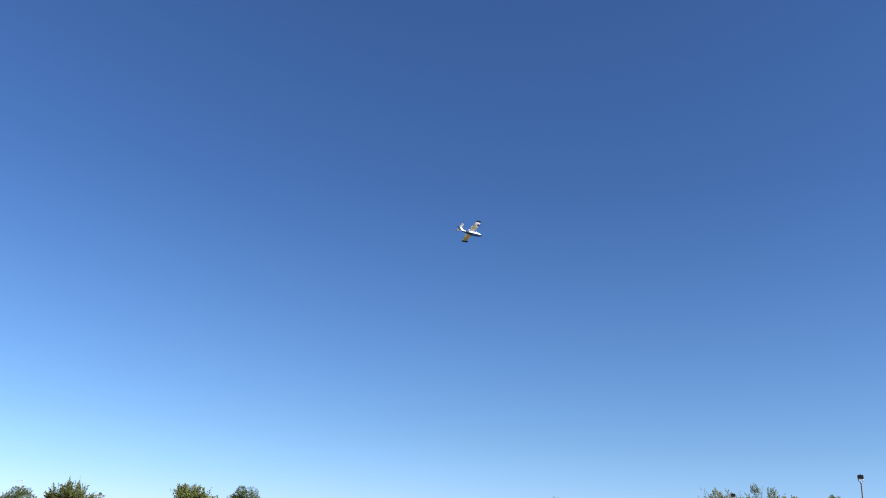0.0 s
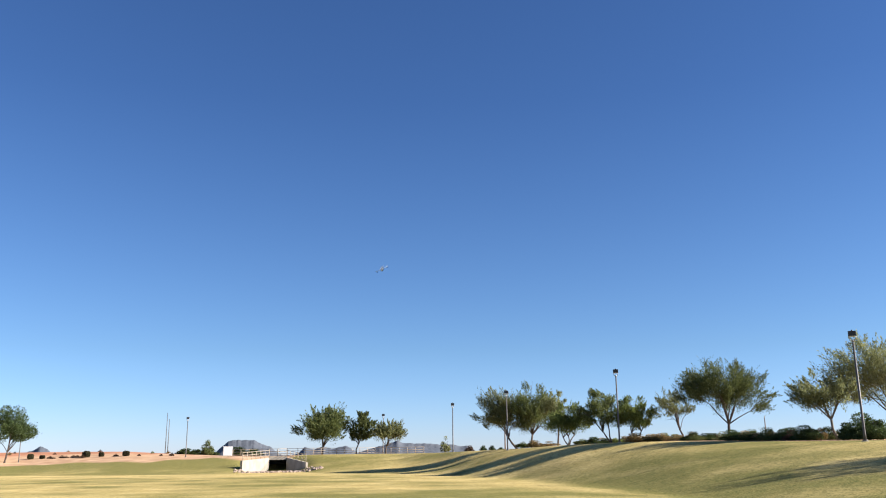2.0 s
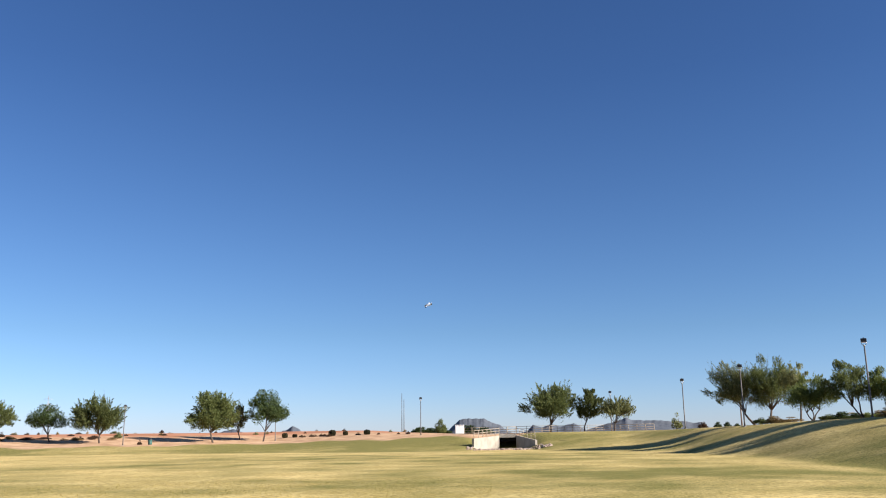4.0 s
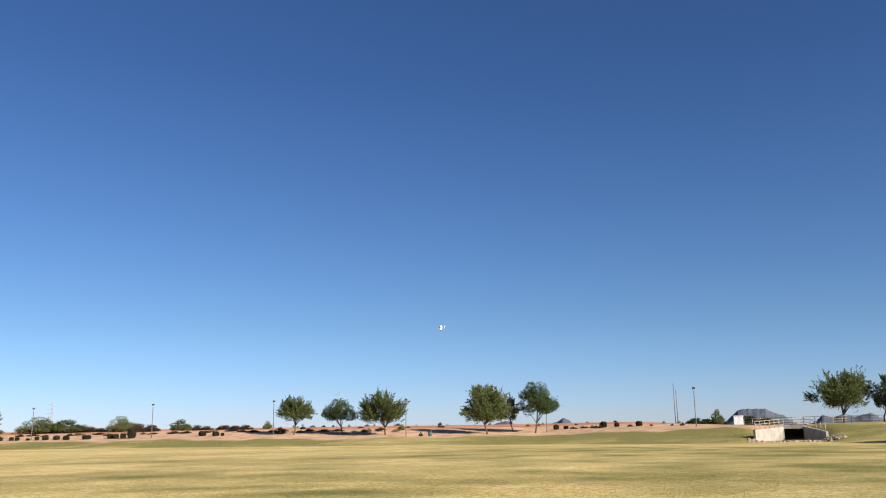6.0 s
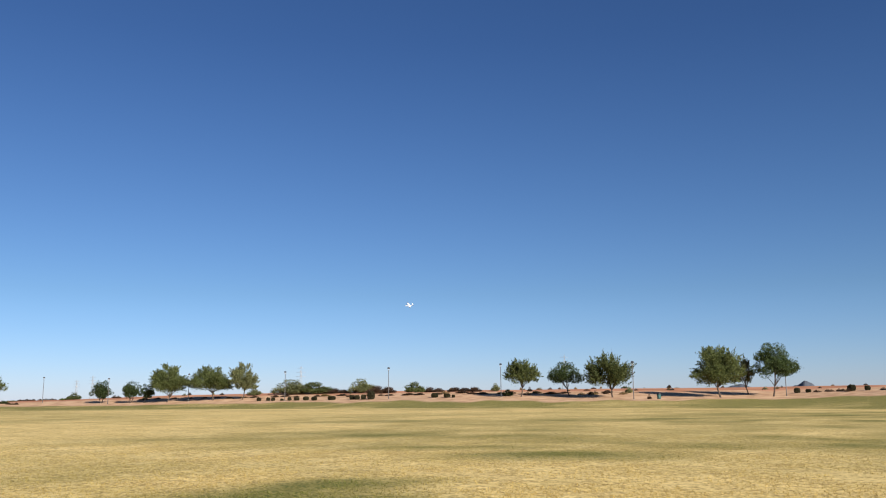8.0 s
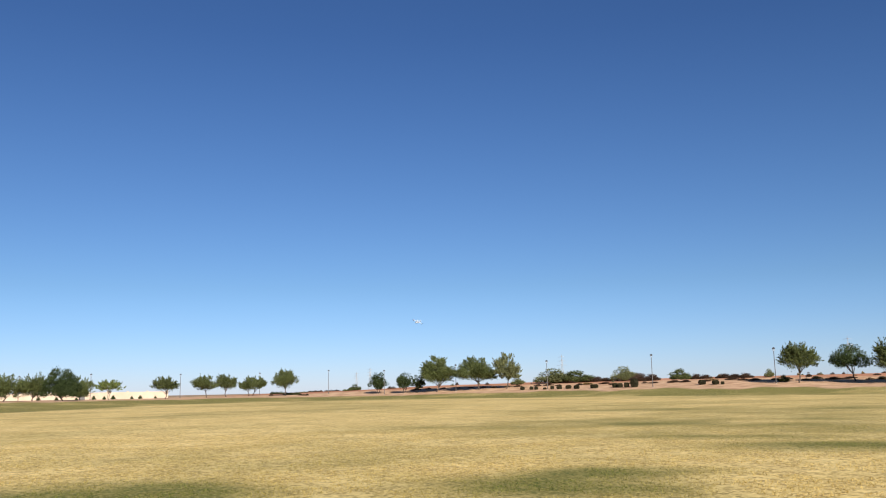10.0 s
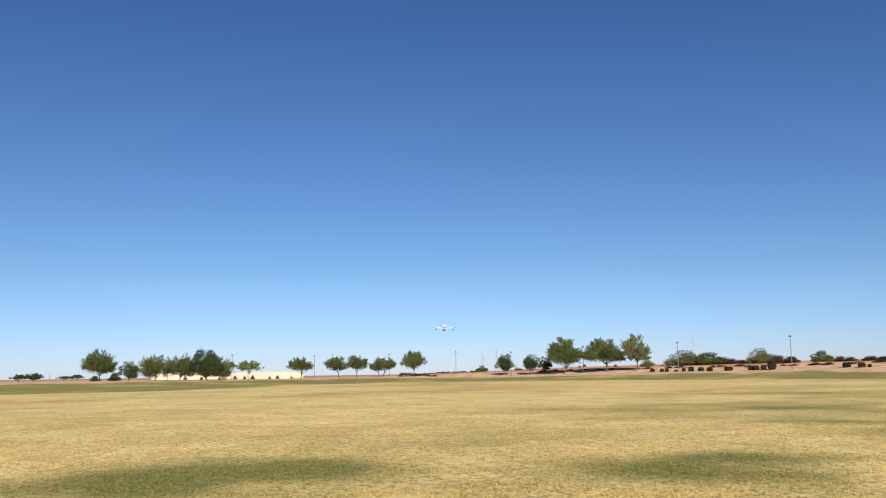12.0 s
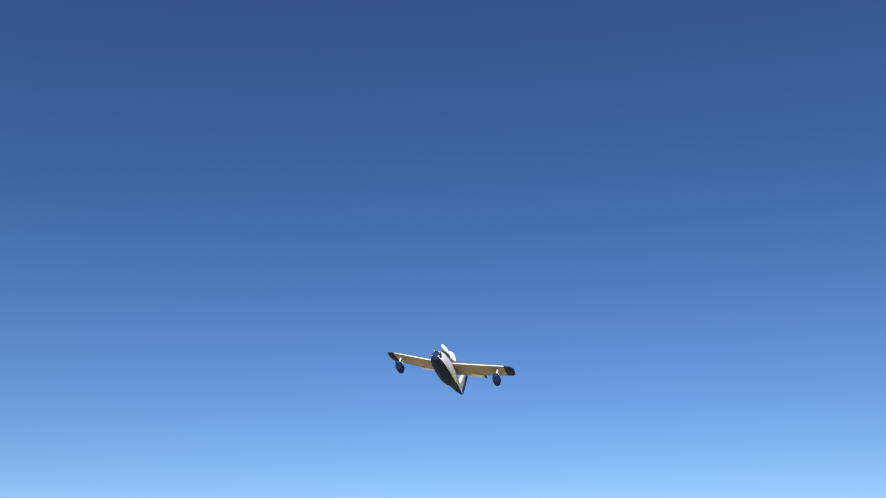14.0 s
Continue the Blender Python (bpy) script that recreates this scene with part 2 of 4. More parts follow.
# ---- the ground: one sheet, from the lawn to the horizon ----
def greenness(X, Y):
    """How green the turf is: straw on the flat, greener on the banks, with extra green patches."""
    b, d = np.degrees(np.arctan2(X, Y)), np.hypot(X, Y)
    foot = station(b)[0]
    rough = np.array([noise.fractal(Vector((px * 0.045, py * 0.045, 3.1)), 1.0, 2.0, 4) for px, py in zip(X, Y)])
    fine = np.array([noise.fractal(Vector((px * 0.22, py * 0.22, 7.7)), 1.0, 2.0, 3) for px, py in zip(X, Y)])
    green = np.clip(0.16 + 0.42 * rough + 0.30 * fine, 0, 1)
    bank = step(foot - 5, foot + 2, d)
    lush = 1.0 - 0.42 * step(-9, -2, b) * (1 - step(60, 90, b))
    green = green * (1 - 0.92 * bank) + 0.92 * bank * np.clip(lush + 0.7 * rough + 0.35 * fine, 0, 1)
    for pb, pd, across, along, much in ((-56.5, 14.8, 2.1, 2.0, 1.0), (-52.5, 17.0, 1.7, 1.1, 0.8), (-87, 15.0, 2.6, 2.8, 1.0), (-97, 14.0, 2.4, 1.6, 0.5), (-41, 24, 3.5, 2.0, 0.6), (-47, 28, 3.4, 1.4, 0.7), (-60, 40, 9, 3, 0.35), (-12, 80, 24, 7, 0.3), (-40, 60, 18, 6, 0.3), (-20, 48, 24, 26, 0.28), (-12, 72, 30, 18, 0.28), (8, 36, 18, 14, 0.3), (-22, 34, 16, 14, 0.24)):
        px, py = pd * math.sin(radians(pb)), pd * math.cos(radians(pb))
        u = (X - px) * math.cos(radians(pb)) - (Y - py) * math.sin(radians(pb))
        v = (X - px) * math.sin(radians(pb)) + (Y - py) * math.cos(radians(pb))
        q = np.exp(-((u / across) ** 2 + (v / along) ** 2) ** 1.5) * (1 + 0.7 * fine)
        green = np.clip(green + much * q, 0, 1)
    return green


def ground():
    angles = np.radians(np.concatenate([np.arange(-125, 45, 0.4), np.arange(45, 235, 2.5)]))
    radii = np.concatenate([[0.0], np.arange(1, 10, 1.0), np.arange(10, 40, 0.5), np.arange(40, 230, 1.25), 230 * 1.05 ** np.arange(0, 62)])
    n, k = len(angles), len(radii)
    A, R = np.meshgrid(angles, radii[1:])
    x, y = (R * np.sin(A)).ravel(), (R * np.cos(A)).ravel()
    z = height(x, y)
    verts = np.vstack([[(0, 0, 0)], np.stack([x, y, z], 1)])
    faces = [(0, 1 + (j + 1) % n, 1 + j) for j in range(n)]
    for i in range(k - 2):
        for j in range(n):
            a, b = 1 + i * n + j, 1 + i * n + (j + 1) % n
            faces.append((a, b, b + n, a + n))
    ob = raw("ground", verts, faces, GROUND, smooth=True)
    X, Y = verts[:, 0], verts[:, 1]
    b, d = np.degrees(np.arctan2(X, Y)), np.hypot(X, Y)
    foot, crest, top, berm = station(b)
    wob = 2.2 * np.sin(b * 0.9) + 1.4 * np.sin(b * 2.3 + 1)
    east = step(-12, -4, b) * (1 - step(60, 90, b))
    edge = crest - 5 + 9 * east
    gravel = step(edge - 1.2, edge + 1.2, d + wob * (1 - 0.7 * east))
    dirt = step(crest + 17, crest + 24, d + wob) * step(0.2, 0.8, berm - top)
    plain = step(crest + 120, crest + 190, d)
    green = greenness(X, Y)
    for name, values in (("green", green), ("gravel", gravel), ("dirt", dirt), ("plain", plain)):
        a = ob.data.attributes.new(name, "FLOAT", "POINT")
        a.data.foreach_set("value", values.astype(np.float32))
    return tagged(ob, "dry straw-coloured park lawn in a shallow basin with gravel rim", "ground", kind="structure")


ground()


# ---- plants ----
def leaves(rng, centres, spread, count, size, droop=0.0, flat=0.8, thin=1.0):
    """Arrays of small leaf sprays round lobe centres: spread is each lobe's radius."""
    weight = spread ** 2 * (0.35 + 1.1 * rng.random(len(centres)))
    which = rng.choice(len(centres), count, p=weight / weight.sum())
    way = rng.normal(size=(count, 3))
    way /= np.linalg.norm(way, axis=1)[:, None]
    way[:, 2] = np.where(way[:, 2] < 0, way[:, 2] * 0.7, way[:, 2])
    r = spread[which] * (0.5 + 0.5 * rng.random(count) ** 0.5) * (1 + 0.45 * rng.random(count) ** 7)
    c = centres[which] + way * r[:, None] * np.array([1, 1, flat])
    long = way * 0.8 + rng.normal(size=(count, 3)) * 0.55 + np.array([0, 0, 0.35 - droop])
    long /= np.linalg.norm(long, axis=1)[:, None]
    side = np.cross(long, rng.normal(size=(count, 3)))
    side /= np.linalg.norm(side, axis=1)[:, None] + 1e-9
    a = size * (0.6 + 0.9 * rng.random(count))[:, None]
    w = a * thin * (0.17 + 0.17 * rng.random(count))[:, None]
    v = np.stack([c - long * a * 0.5, c + side * w, c + long * a * 0.6, c - side * w], 1).reshape(-1, 3)
    return v, np.arange(4 * count).reshape(-1, 4)


def sprays(rng, base, centres, spread, count, size, droop=0.0, flat=0.8, thin=1.0):
    """Feathery foliage: fine leaves set along twigs that fan outward from the fork of the tree."""
    m = max(90, count // 46)
    weight = spread ** 2 * (0.5 + rng.random(len(centres)))
    which = rng.choice(len(centres), m, p=weight / weight.sum())
    way = centres[which] - base
    way /= np.linalg.norm(way, axis=1)[:, None] + 1e-9
    way = way + rng.normal(size=(m, 3)) * 0.34 + np.array([0, 0, 0.10 - droop])
    way /= np.linalg.norm(way, axis=1)[:, None]
    reach = spread[which][:, None] * (0.55 + 0.5 * rng.random(m) ** 1.4)[:, None]
    start = centres[which] + np.clip(rng.normal(size=(m, 3)), -1.7, 1.7) * spread[which][:, None] * np.array([0.36, 0.36, 0.26])
    pick = rng.integers(0, m, count)
    s = rng.random(count)[:, None]
    c = start[pick] + way[pick] * reach[pick] * (s * 1.35 - 0.55) + np.array([0, 0, -droop * 0.8]) * reach[pick] * s ** 2
    c = c + np.clip(rng.normal(size=(count, 3)), -2, 2) * (0.04 + 0.11 * reach[pick]) * (1.15 - s)
    long = way[pick] * 0.95 + rng.normal(size=(count, 3)) * 0.30
    long /= np.linalg.norm(long, axis=1)[:, None]
    side = np.cross(long, rng.normal(size=(count, 3)))
    side /= np.linalg.norm(side, axis=1)[:, None] + 1e-9
    a = size * (0.6 + 0.9 * rng.random(count))[:, None]
    w = a * thin * (0.17 + 0.17 * rng.random(count))[:, None]
    v = np.stack([c - long * a * 0.5, c + side * w, c + long * a * 0.6, c - side * w], 1).reshape(-1, 3)
    return v, np.arange(4 * count).reshape(-1, 4)


SEED = [10]


def tree(b, d, tall, wide, clear, lean=0.0, leaf=None, stems=1, dense=1.0, bark=None, label="", lobes=0, flat=0.95, droop=0.0):
    """A desert park tree at a bearing and distance: forked trunk, limbs, and a crown of fine leaves in uneven lobes."""
    SEED[0] += 1
    rng = np.random.default_rng(SEED[0])
    leaf, bark = leaf or OLIVE, bark or BARK
    root = thing("tree", at(b, d, 0.04), label or "mesquite tree with a broad feathery olive crown", "tree", "trees round the basin")
    thick = 0.030 * tall ** 0.5 * (wide / 5) ** 0.5 + 0.035
    near = d < 95
    tall, wide, clear = tall * 1.02, wide * 1.07, clear * 0.97
    depth = tall - clear
    n = lobes or (int(17 + wide * 2.8) if near else int(22 + wide * 2.4))
    if leaf == DARK:
        n = int(n * 0.75)
    unit = min(wide, depth * 1.6)
    spread = ((0.075 if near else 0.085) + 0.15 * rng.random(n) ** 1.5) * unit
    ang = rng.random(n) * 2 * np.pi
    u = np.sqrt(rng.random(n))
    rad = u * (0.5 * wide - spread * 0.85)
    low, high = clear + spread * 0.62, tall - spread * 0.8
    cz = low + (high - low) * (rng.random(n) ** 1.05) * (1.0 - 0.42 * u ** 2)
    centres = np.stack([lean + rad * np.cos(ang), rad * np.sin(ang) * 0.9, cz], 1)
    # lobes that mark the ends and the top of the crown
    e = (0.10 if near else 0.115) * unit
    ends = np.array([[lean - 0.5 * wide + e, 0, clear + depth * 0.27], [lean + 0.5 * wide - e, 0, clear + depth * 0.30], [lean - 0.12 * wide, 0, tall - e], [lean + 0.14 * wide, 0.1 * wide, tall - e * 1.1], [lean, -0.2 * wide, clear + depth * 0.3]])
    centres, spread = np.vstack([centres, ends]), np.concatenate([spread, [e, e, e, e, e * 1.2]])
    # trunk and limbs
    fork = clear * (0.45 + 0.3 * rng.random()) + 0.15
    bm = bmesh.new()
    feet = []
    for s in range(stems):
        off = Vector((0.11 * (s - (stems - 1) / 2), 0.1 * rng.normal(), 0))
        tip = Vector((lean * 0.35 + off.x * 5.0 + 0.12 * rng.normal(), off.y * 2, fork * (1 + 0.15 * s)))
        mid = off.lerp(tip, 0.5) + Vector((0.10 * rng.normal(), 0.08 * rng.normal(), 0))
        t = thick / (1 + 0.35 * (stems - 1))
        tube(bm, [off - Vector((0, 0, 0.1)), off + Vector((0, 0, 0.12)), mid, tip], [t * 1.5, t * 1.12, t * 0.95, t * 0.82], 8)
        feet.append(tip)
    part("trunk", bm, bark, root)
    order = rng.permutation(len(centres))[: min(len(centres), 7 + stems)]
    for q in order:
        start = feet[int(rng.integers(0, stems))]
        end = Vector(centres[q])
        bend = start.lerp(end, 0.45) + Vector((0.12 * wide * 0.3 * rng.normal(), 0.1 * rng.normal(), 0.06 * depth + 0.1 * rng.normal()))
        bm = bmesh.new()
        t = thick * (0.42 + 0.2 * rng.random())
        tube(bm, [start - Vector((0, 0, 0.06)), start.lerp(bend, 0.5) + Vector((0.06 * rng.normal(), 0.06 * rng.normal(), 0)), bend, bend.lerp(end, 0.55), end], [t, t * 0.8, t * 0.6, t * 0.38, t * 0.14], 6)
        for k in range(2):
            tip = end + Vector(rng.normal(size=3) * 0.16 * wide * 0.5)
            tube(bm, [bend.lerp(end, 0.3 + 0.3 * k), bend.lerp(tip, 0.6) + Vector((0, 0, 0.1)), tip], [t * 0.4, t * 0.25, t * 0.08], 5)
        part("limb", bm, bark, root)
    count = int(dense * (19000 if near else 10500) * (wide * depth / 18) ** 0.75 + 900)
    if leaf == DARK:
        v, f = leaves(rng, centres, spread, int(count * 0.7), 0.14 if near else 0.19, droop, flat, 0.7 if near else 0.9)
    else:
        v, f = sprays(rng, np.array([lean * 0.4, 0, clear * 0.8]), centres, spread * 1.15, int(count * 1.25), 0.15 if near else 0.21, droop, flat, 0.42 if near else 0.68)
    v[:, 2] = np.maximum(v[:, 2], clear * (0.8 + 0.2 * np.sin(v[:, 0] * 1.7 + v[:, 1])) * 0.95)
    raw("crown", v, f, leaf, root)
    return root


def shrub_mesh(name, seed, mat, trimmed=False, open_=False, large=False):
    """A shrub one metre wide and high: stems under a shell of leaves."""
    rng = np.random.default_rng(seed)
    if trimmed:
        n = 2400
        p = rng.normal(size=(n, 3))
        p /= (np.abs(p) ** 3.2).sum(1)[:, None] ** (1 / 3.2)
        p *= 0.5 * (0.55 + 0.45 * rng.random(n) ** 0.35)[:, None] * (0.92 + 0.10 * np.sin(5 * p[:, :1] + seed) * np.cos(4 * p[:, 1:2]))
        c = p + np.array([0, 0, 0.46])
        long = rng.normal(size=(n, 3))
        long /= np.linalg.norm(long, axis=1)[:, None]
        side = np.cross(long, rng.normal(size=(n, 3)))
        side /= np.linalg.norm(side, axis=1)[:, None]
        a = 0.075 * (0.7 + 0.6 * rng.random(n))[:, None]
        v = np.stack([c - long * a, c + side * a * 0.6, c + long * a, c - side * a * 0.6], 1).reshape(-1, 3)
        f = np.arange(4 * n).reshape(-1, 4)
    else:
        k = 15 if not open_ else 9
        ang, rad = rng.random(k) * 2 * np.pi, np.sqrt(rng.random(k)) * 0.34
        centres = np.stack([rad * np.cos(ang), rad * np.sin(ang), 0.13 + 0.5 * rng.random(k) * (1.2 - 1.6 * rad)], 1)
        centres = np.vstack([centres, [[-0.32, 0, 0.17], [0.32, 0, 0.2], [0, -0.3, 0.16], [0.05 * rng.normal(), 0, 0.76]]])
        spread = np.concatenate([0.14 + 0.1 * rng.random(k), [0.18, 0.18, 0.18, 0.2]]) * (0.75 if open_ else 1)
        if large:  # a skirt of low lobes round the foot
            skirt = np.linspace(0, 2 * np.pi, 9)[:8] + 0.3 * rng.random(8)
            centres = np.vstack([centres, np.stack([0.33 * np.cos(skirt), 0.33 * np.sin(skirt), 0.12 + 0.16 * rng.random(8)], 1)])
            spread = np.concatenate([spread, 0.13 + 0.06 * rng.random(8)])
        v, f = leaves(rng, centres, spread, 13000 if large else (2600 if not open_ else 1100), 0.036 if large else 0.075, 0, 0.9)
    v[:, 2] = np.clip(v[:, 2], 0.0, None)
    bm = bmesh.new()
    for s in range(5):
        a = rng.random() * 6.28
        tube(bm, [(0.03 * math.cos(a), 0.03 * math.sin(a), -0.06), (0.12 * math.cos(a), 0.12 * math.sin(a), 0.3), (0.26 * math.cos(a), 0.26 * math.sin(a), 0.62)], [0.022, 0.015, 0.006], 5)
    stem = [tuple(q.co) for q in bm.verts]
    bm.verts.index_update()
    stem_f = [tuple(q.index for q in face.verts) for face in bm.faces]
    bm.free()
    me = bpy.data.meshes.new(name)
    base = len(v)
    me.from_pydata([tuple(q) for q in v] + stem, [], [tuple(q) for q in f] + [tuple(i + base for i in face) for face in stem_f])
    me.materials.append(mat)
    me.materials.append(BARK)
    for face in me.polygons[len(f):]:
        face.material_index = 1
    return me


SHRUBS = {
    "green": [shrub_mesh("shrub", 31, OLIVE), shrub_mesh("shrub", 32, BRIGHT), shrub_mesh("shrub", 33, OLIVE)],
    "grey": [shrub_mesh("shrub", 34, GREY), shrub_mesh("shrub", 35, GREY, open_=True)],
    "dark": [shrub_mesh("shrub", 36, DARK), shrub_mesh("shrub", 37, DARK)],
    "dry": [shrub_mesh("shrub", 38, RUST), shrub_mesh("shrub", 39, RUST, open_=True)],
    "brown": [shrub_mesh("shrub", 40, BROWN), shrub_mesh("shrub", 44, BROWN)],
    "trimmed": [shrub_mesh("trimmed_shrub", 41, CLIPPED, True), shrub_mesh("trimmed_shrub", 42, CLIPPED, True), shrub_mesh("trimmed_shrub", 43, CLIPPED, True)],
    "grey_large": [shrub_mesh("shrub", 51, GREY, large=True), shrub_mesh("shrub", 52, OLIVE, large=True)],
    "brown_large": [shrub_mesh("shrub", 53, BROWN, large=True)],
    "green_large": [shrub_mesh("shrub", 54, OLIVE, large=True), shrub_mesh("shrub", 55, DARK, large=True)],
    "sapling": [shrub_mesh("sapling", 46, GREY, open_=True)],
}
SHRUB_LABEL = {"green": "rounded olive-green desert shrub on gravel", "grey": "loose grey-green desert shrub on gravel", "dark": "dense dark green shrub on gravel",
               "dry": "dry rust-coloured desert shrub on gravel", "brown": "low dark brown shrub on gravel", "trimmed": "clipped boxy dark brown-green shrub on pale gravel",
               "sapling": "pale thin-leaved sapling on the bank"}


def bush(b, d, tall, wide, kind="green"):
    """A shrub; a stand of them where it is much wider than tall."""
    count = int(wide / (1.45 * max(tall, 0.4)) + 0.6)
    if count > 1:
        for i in range(count):
            u = (i + 0.5) / count - 0.5
            one_bush(b + math.degrees(u * wide / d), d + 0.9 * math.sin(5 * i + b), tall * (1.0 - 0.9 * u * u - 0.2 * (i % 2)), wide / count * 1.7, kind)
    else:
        one_bush(b, d, tall, wide, kind)


def one_bush(b, d, tall, wide, kind):
    SEED[0] += 1
    rng = np.random.default_rng(SEED[0])
    key = kind + "_large" if wide > 1.7 and kind + "_large" in SHRUBS else kind
    data = SHRUBS[key][int(rng.integers(0, len(SHRUBS[key])))]
    ob = new(data.name.split(".")[0], data)
    ob.matrix_world = at(b, d, 0.03) @ pose(0, 0, 0, 0, 0, float(rng.integers(-25, 25))) @ Matrix.Diagonal((wide * 1.05, wide, max(tall, 0.25) + 0.03, 1))
    return tagged(ob, SHRUB_LABEL[kind], "shrub", "shrubs round the basin")


# ---- lamp posts ----
def lamp_post(b, d, tall=6.0):
    root = thing("lamp_post", at(b, d), "slender bronze park lamp post with a dark boxy head", "lamp post", "lamp posts round the basin")
    bm = bmesh.new()
    tube(bm, [(0, 0, -0.1), (0, 0, 0.02), (0, 0, 0.03)], [0.2, 0.2, 0.17], 16)
    part("footing", bm, CONCRETE, root)
    bm = bmesh.new()
    tube(bm, [(0, 0, 0.03), (0, 0, 0.09)], [0.13, 0.13], 12)
    tube(bm, [(0, 0, 0.09), (0, 0, 0.4), (0, 0, tall - 0.62)], [0.085, 0.075, 0.055], 10)
    part("pole", bm, BRONZE, root)
    bm = bmesh.new()
    tube(bm, [(0, 0, tall - 0.62), (0, 0, tall - 0.5)], [0.075, 0.075], 10)
    for s in (-1, 1):
        tube(bm, [(0, 0, tall - 0.55), (s * 0.13, 0, tall - 0.5), (s * 0.17, 0, tall - 0.40), (s * 0.17, 0, tall - 0.29)], [0.025] * 4, 6)
    part("yoke", bm, STEEL, root)
    bm = bmesh.new()
    box(bm, (-0.215, -0.215, tall - 0.30), (0.215, 0.215, tall - 0.02), 0.025)
    head = part("lamp_head", bm, BLACK, root, "black boxy lamp head")
    bm = bmesh.new()
    box(bm, (-0.18, -0.18, tall - 0.325), (0.18, 0.18, tall - 0.298), 0.006)
    part("lens", bm, LENS, head)
    bm = bmesh.new()
    tube(bm, [(0, 0, tall - 0.03), (0, 0, tall), (0, 0, tall + 0.06)], [0.06, 0.06, 0.03], 8)
    part("sensor", bm, BLACK, head)
    return root


for lamp_b, lamp_d, lamp_h in ((25.79, 53.5, 6.15), (11.35, 73, 6), (4.11, 88.9, 6), (0.52, 108, 6), (-4.08, 132.6, 6), (-16.58, 138.4, 6), (-26.06, 152, 6), (-35.34, 139.3, 6), (-43.98, 154, 6), (-51.47, 163.7, 6),
                               (-58.27, 179, 6), (-64.34, 194, 6), (-69.12, 205, 5.7), (-72.80, 222, 6), (-77.26, 240, 6), (-82.22, 226, 6), (-87.52, 217, 6), (-91.50, 232, 6), (-101.37, 215, 6), (-106.8, 215, 6)):
    lamp_post(lamp_b, lamp_d, lamp_h)

tree(-8.03, 130, 7.3, 8.3, 2.1, -0.1, dense=1.3, label="mesquite tree with a leaning dark trunk and olive crown")
tree(-5.83, 130, 6.3, 4.0, 2.1, 0.9, leaf=OLIVE, label="small mesquite tree with a thin olive crown")
tree(-3.90, 128, 4.9, 4.8, 2.0, 0.5, leaf=GREY, dense=0.8, label="small pale mesquite beside a lamp post")

tree(4.70, 94, 6.6, 5.5, 2.3, -2.0, leaf=GREY, dense=1.1, label="palo verde with a pale grey-green crown on the bank")
tree(5.70, 93, 6.9, 5.8, 1.9, 0.2, dense=1.3, label="mesquite with a tall dense olive crown on the bank")
tree(8.08, 80, 3.8, 4.3, 0.9, 0.0, stems=3, leaf=BRIGHT, label="multi-stemmed palo verde with a bright green crown")
tree(7.39, 88, 5.6, 3.1, 3.1, -0.1, leaf=GREY, dense=0.7, label="palo verde behind, with a pale thin crown")
tree(10.81, 78, 4.7, 3.6, 1.7, -1.0, stems=2, leaf=OLIVE, dense=1.0)
tree(12.41, 78, 4.1, 3.6, 1.3, 0.0, stems=2, leaf=BRIGHT, dense=1.2, label="compact palo verde with a bright green crown")
tree(15.37, 78, 4.5, 3.8, 1.8, -0.7, leaf=GREY, dense=0.4, label="sparse thin tree with a nearly bare crown")
tree(18.23, 73, 6.4, 7.7, 2.3, -0.2, dense=1.25, label="wide spreading mesquite with forked limbs")
tree(24.35, 63.5, 4.8, 4.6, 2.0, -0.5, leaf=GREY, dense=0.75, bark=BARK_PALE, label="palo verde with an open airy crown and pale trunk")
tree(28.13, 67, 7.2, 6.9, 2.6, -1.6, leaf=GREY, dense=1.0, label="large airy mesquite at the top of the bank")
bush(0.01, 112, 2.34, 1.45, "sapling")
bush(1.57, 105, 0.74, 1.23, "brown")
bush(2.50, 101, 0.65, 0.91, "dark")
bush(3.10, 98, 0.56, 0.82, "dark")
bush(3.66, 95, 0.29, 0.74, "dark")
bush(5.10, 90, 0.72, 1.46, "green")
bush(6.40, 88, 0.82, 2.53, "dry")

bush(9.33, 84, 0.67, 1.98, "green")
bush(10.12, 82, 0.78, 2.18, "dark")
bush(13.09, 77, 0.91, 2.94, "dry")
bush(14.50, 75, 0.74, 2.03, "dry")
bush(15.44, 73, 0.55, 1.64, "dry")
bush(16.40, 72, 0.84, 2.34, "green")
bush(17.59, 70, 0.79, 1.53, "grey")
bush(18.93, 68, 0.93, 2.46, "green")
bush(19.60, 67, 0.83, 1.74, "dry")
bush(20.91, 66, 1.09, 2.51, "green")
bush(21.72, 65, 0.79, 1.36, "brown")
bush(22.67, 64, 1.12, 2.21, "green")
bush(23.37, 64, 0.91, 1.12, "dry")
bush(24.86, 62, 1.23, 1.24, "dark")
bush(25.92, 61, 1.82, 2.79, "green")
bush(26.67, 61, 1.34, 1.57, "dark")

bush(-25.45, 157, 0.90, 0.95, "trimmed")
bush(-24.81, 156, 0.62, 0.85, "trimmed")
bush(-24.31, 155, 0.45, 1.0, "brown")
bush(-23.63, 154, 0.50, 1.15, "brown")
bush(-23.01, 153, 0.50, 1.05, "brown")
bush(-22.39, 152, 1.05, 1.15, "trimmed")
bush(-22.62, 151, 0.55, 1.01, "brown")
bush(-21.53, 151, 0.75, 0.85, "trimmed")
bush(-20.71, 149, 0.45, 0.9, "brown")
bush(-20.13, 148, 0.85, 1.05, "trimmed")
bush(-19.37, 147, 0.35, 0.6, "brown")
bush(-18.07, 146, 0.35, 0.6, "brown")
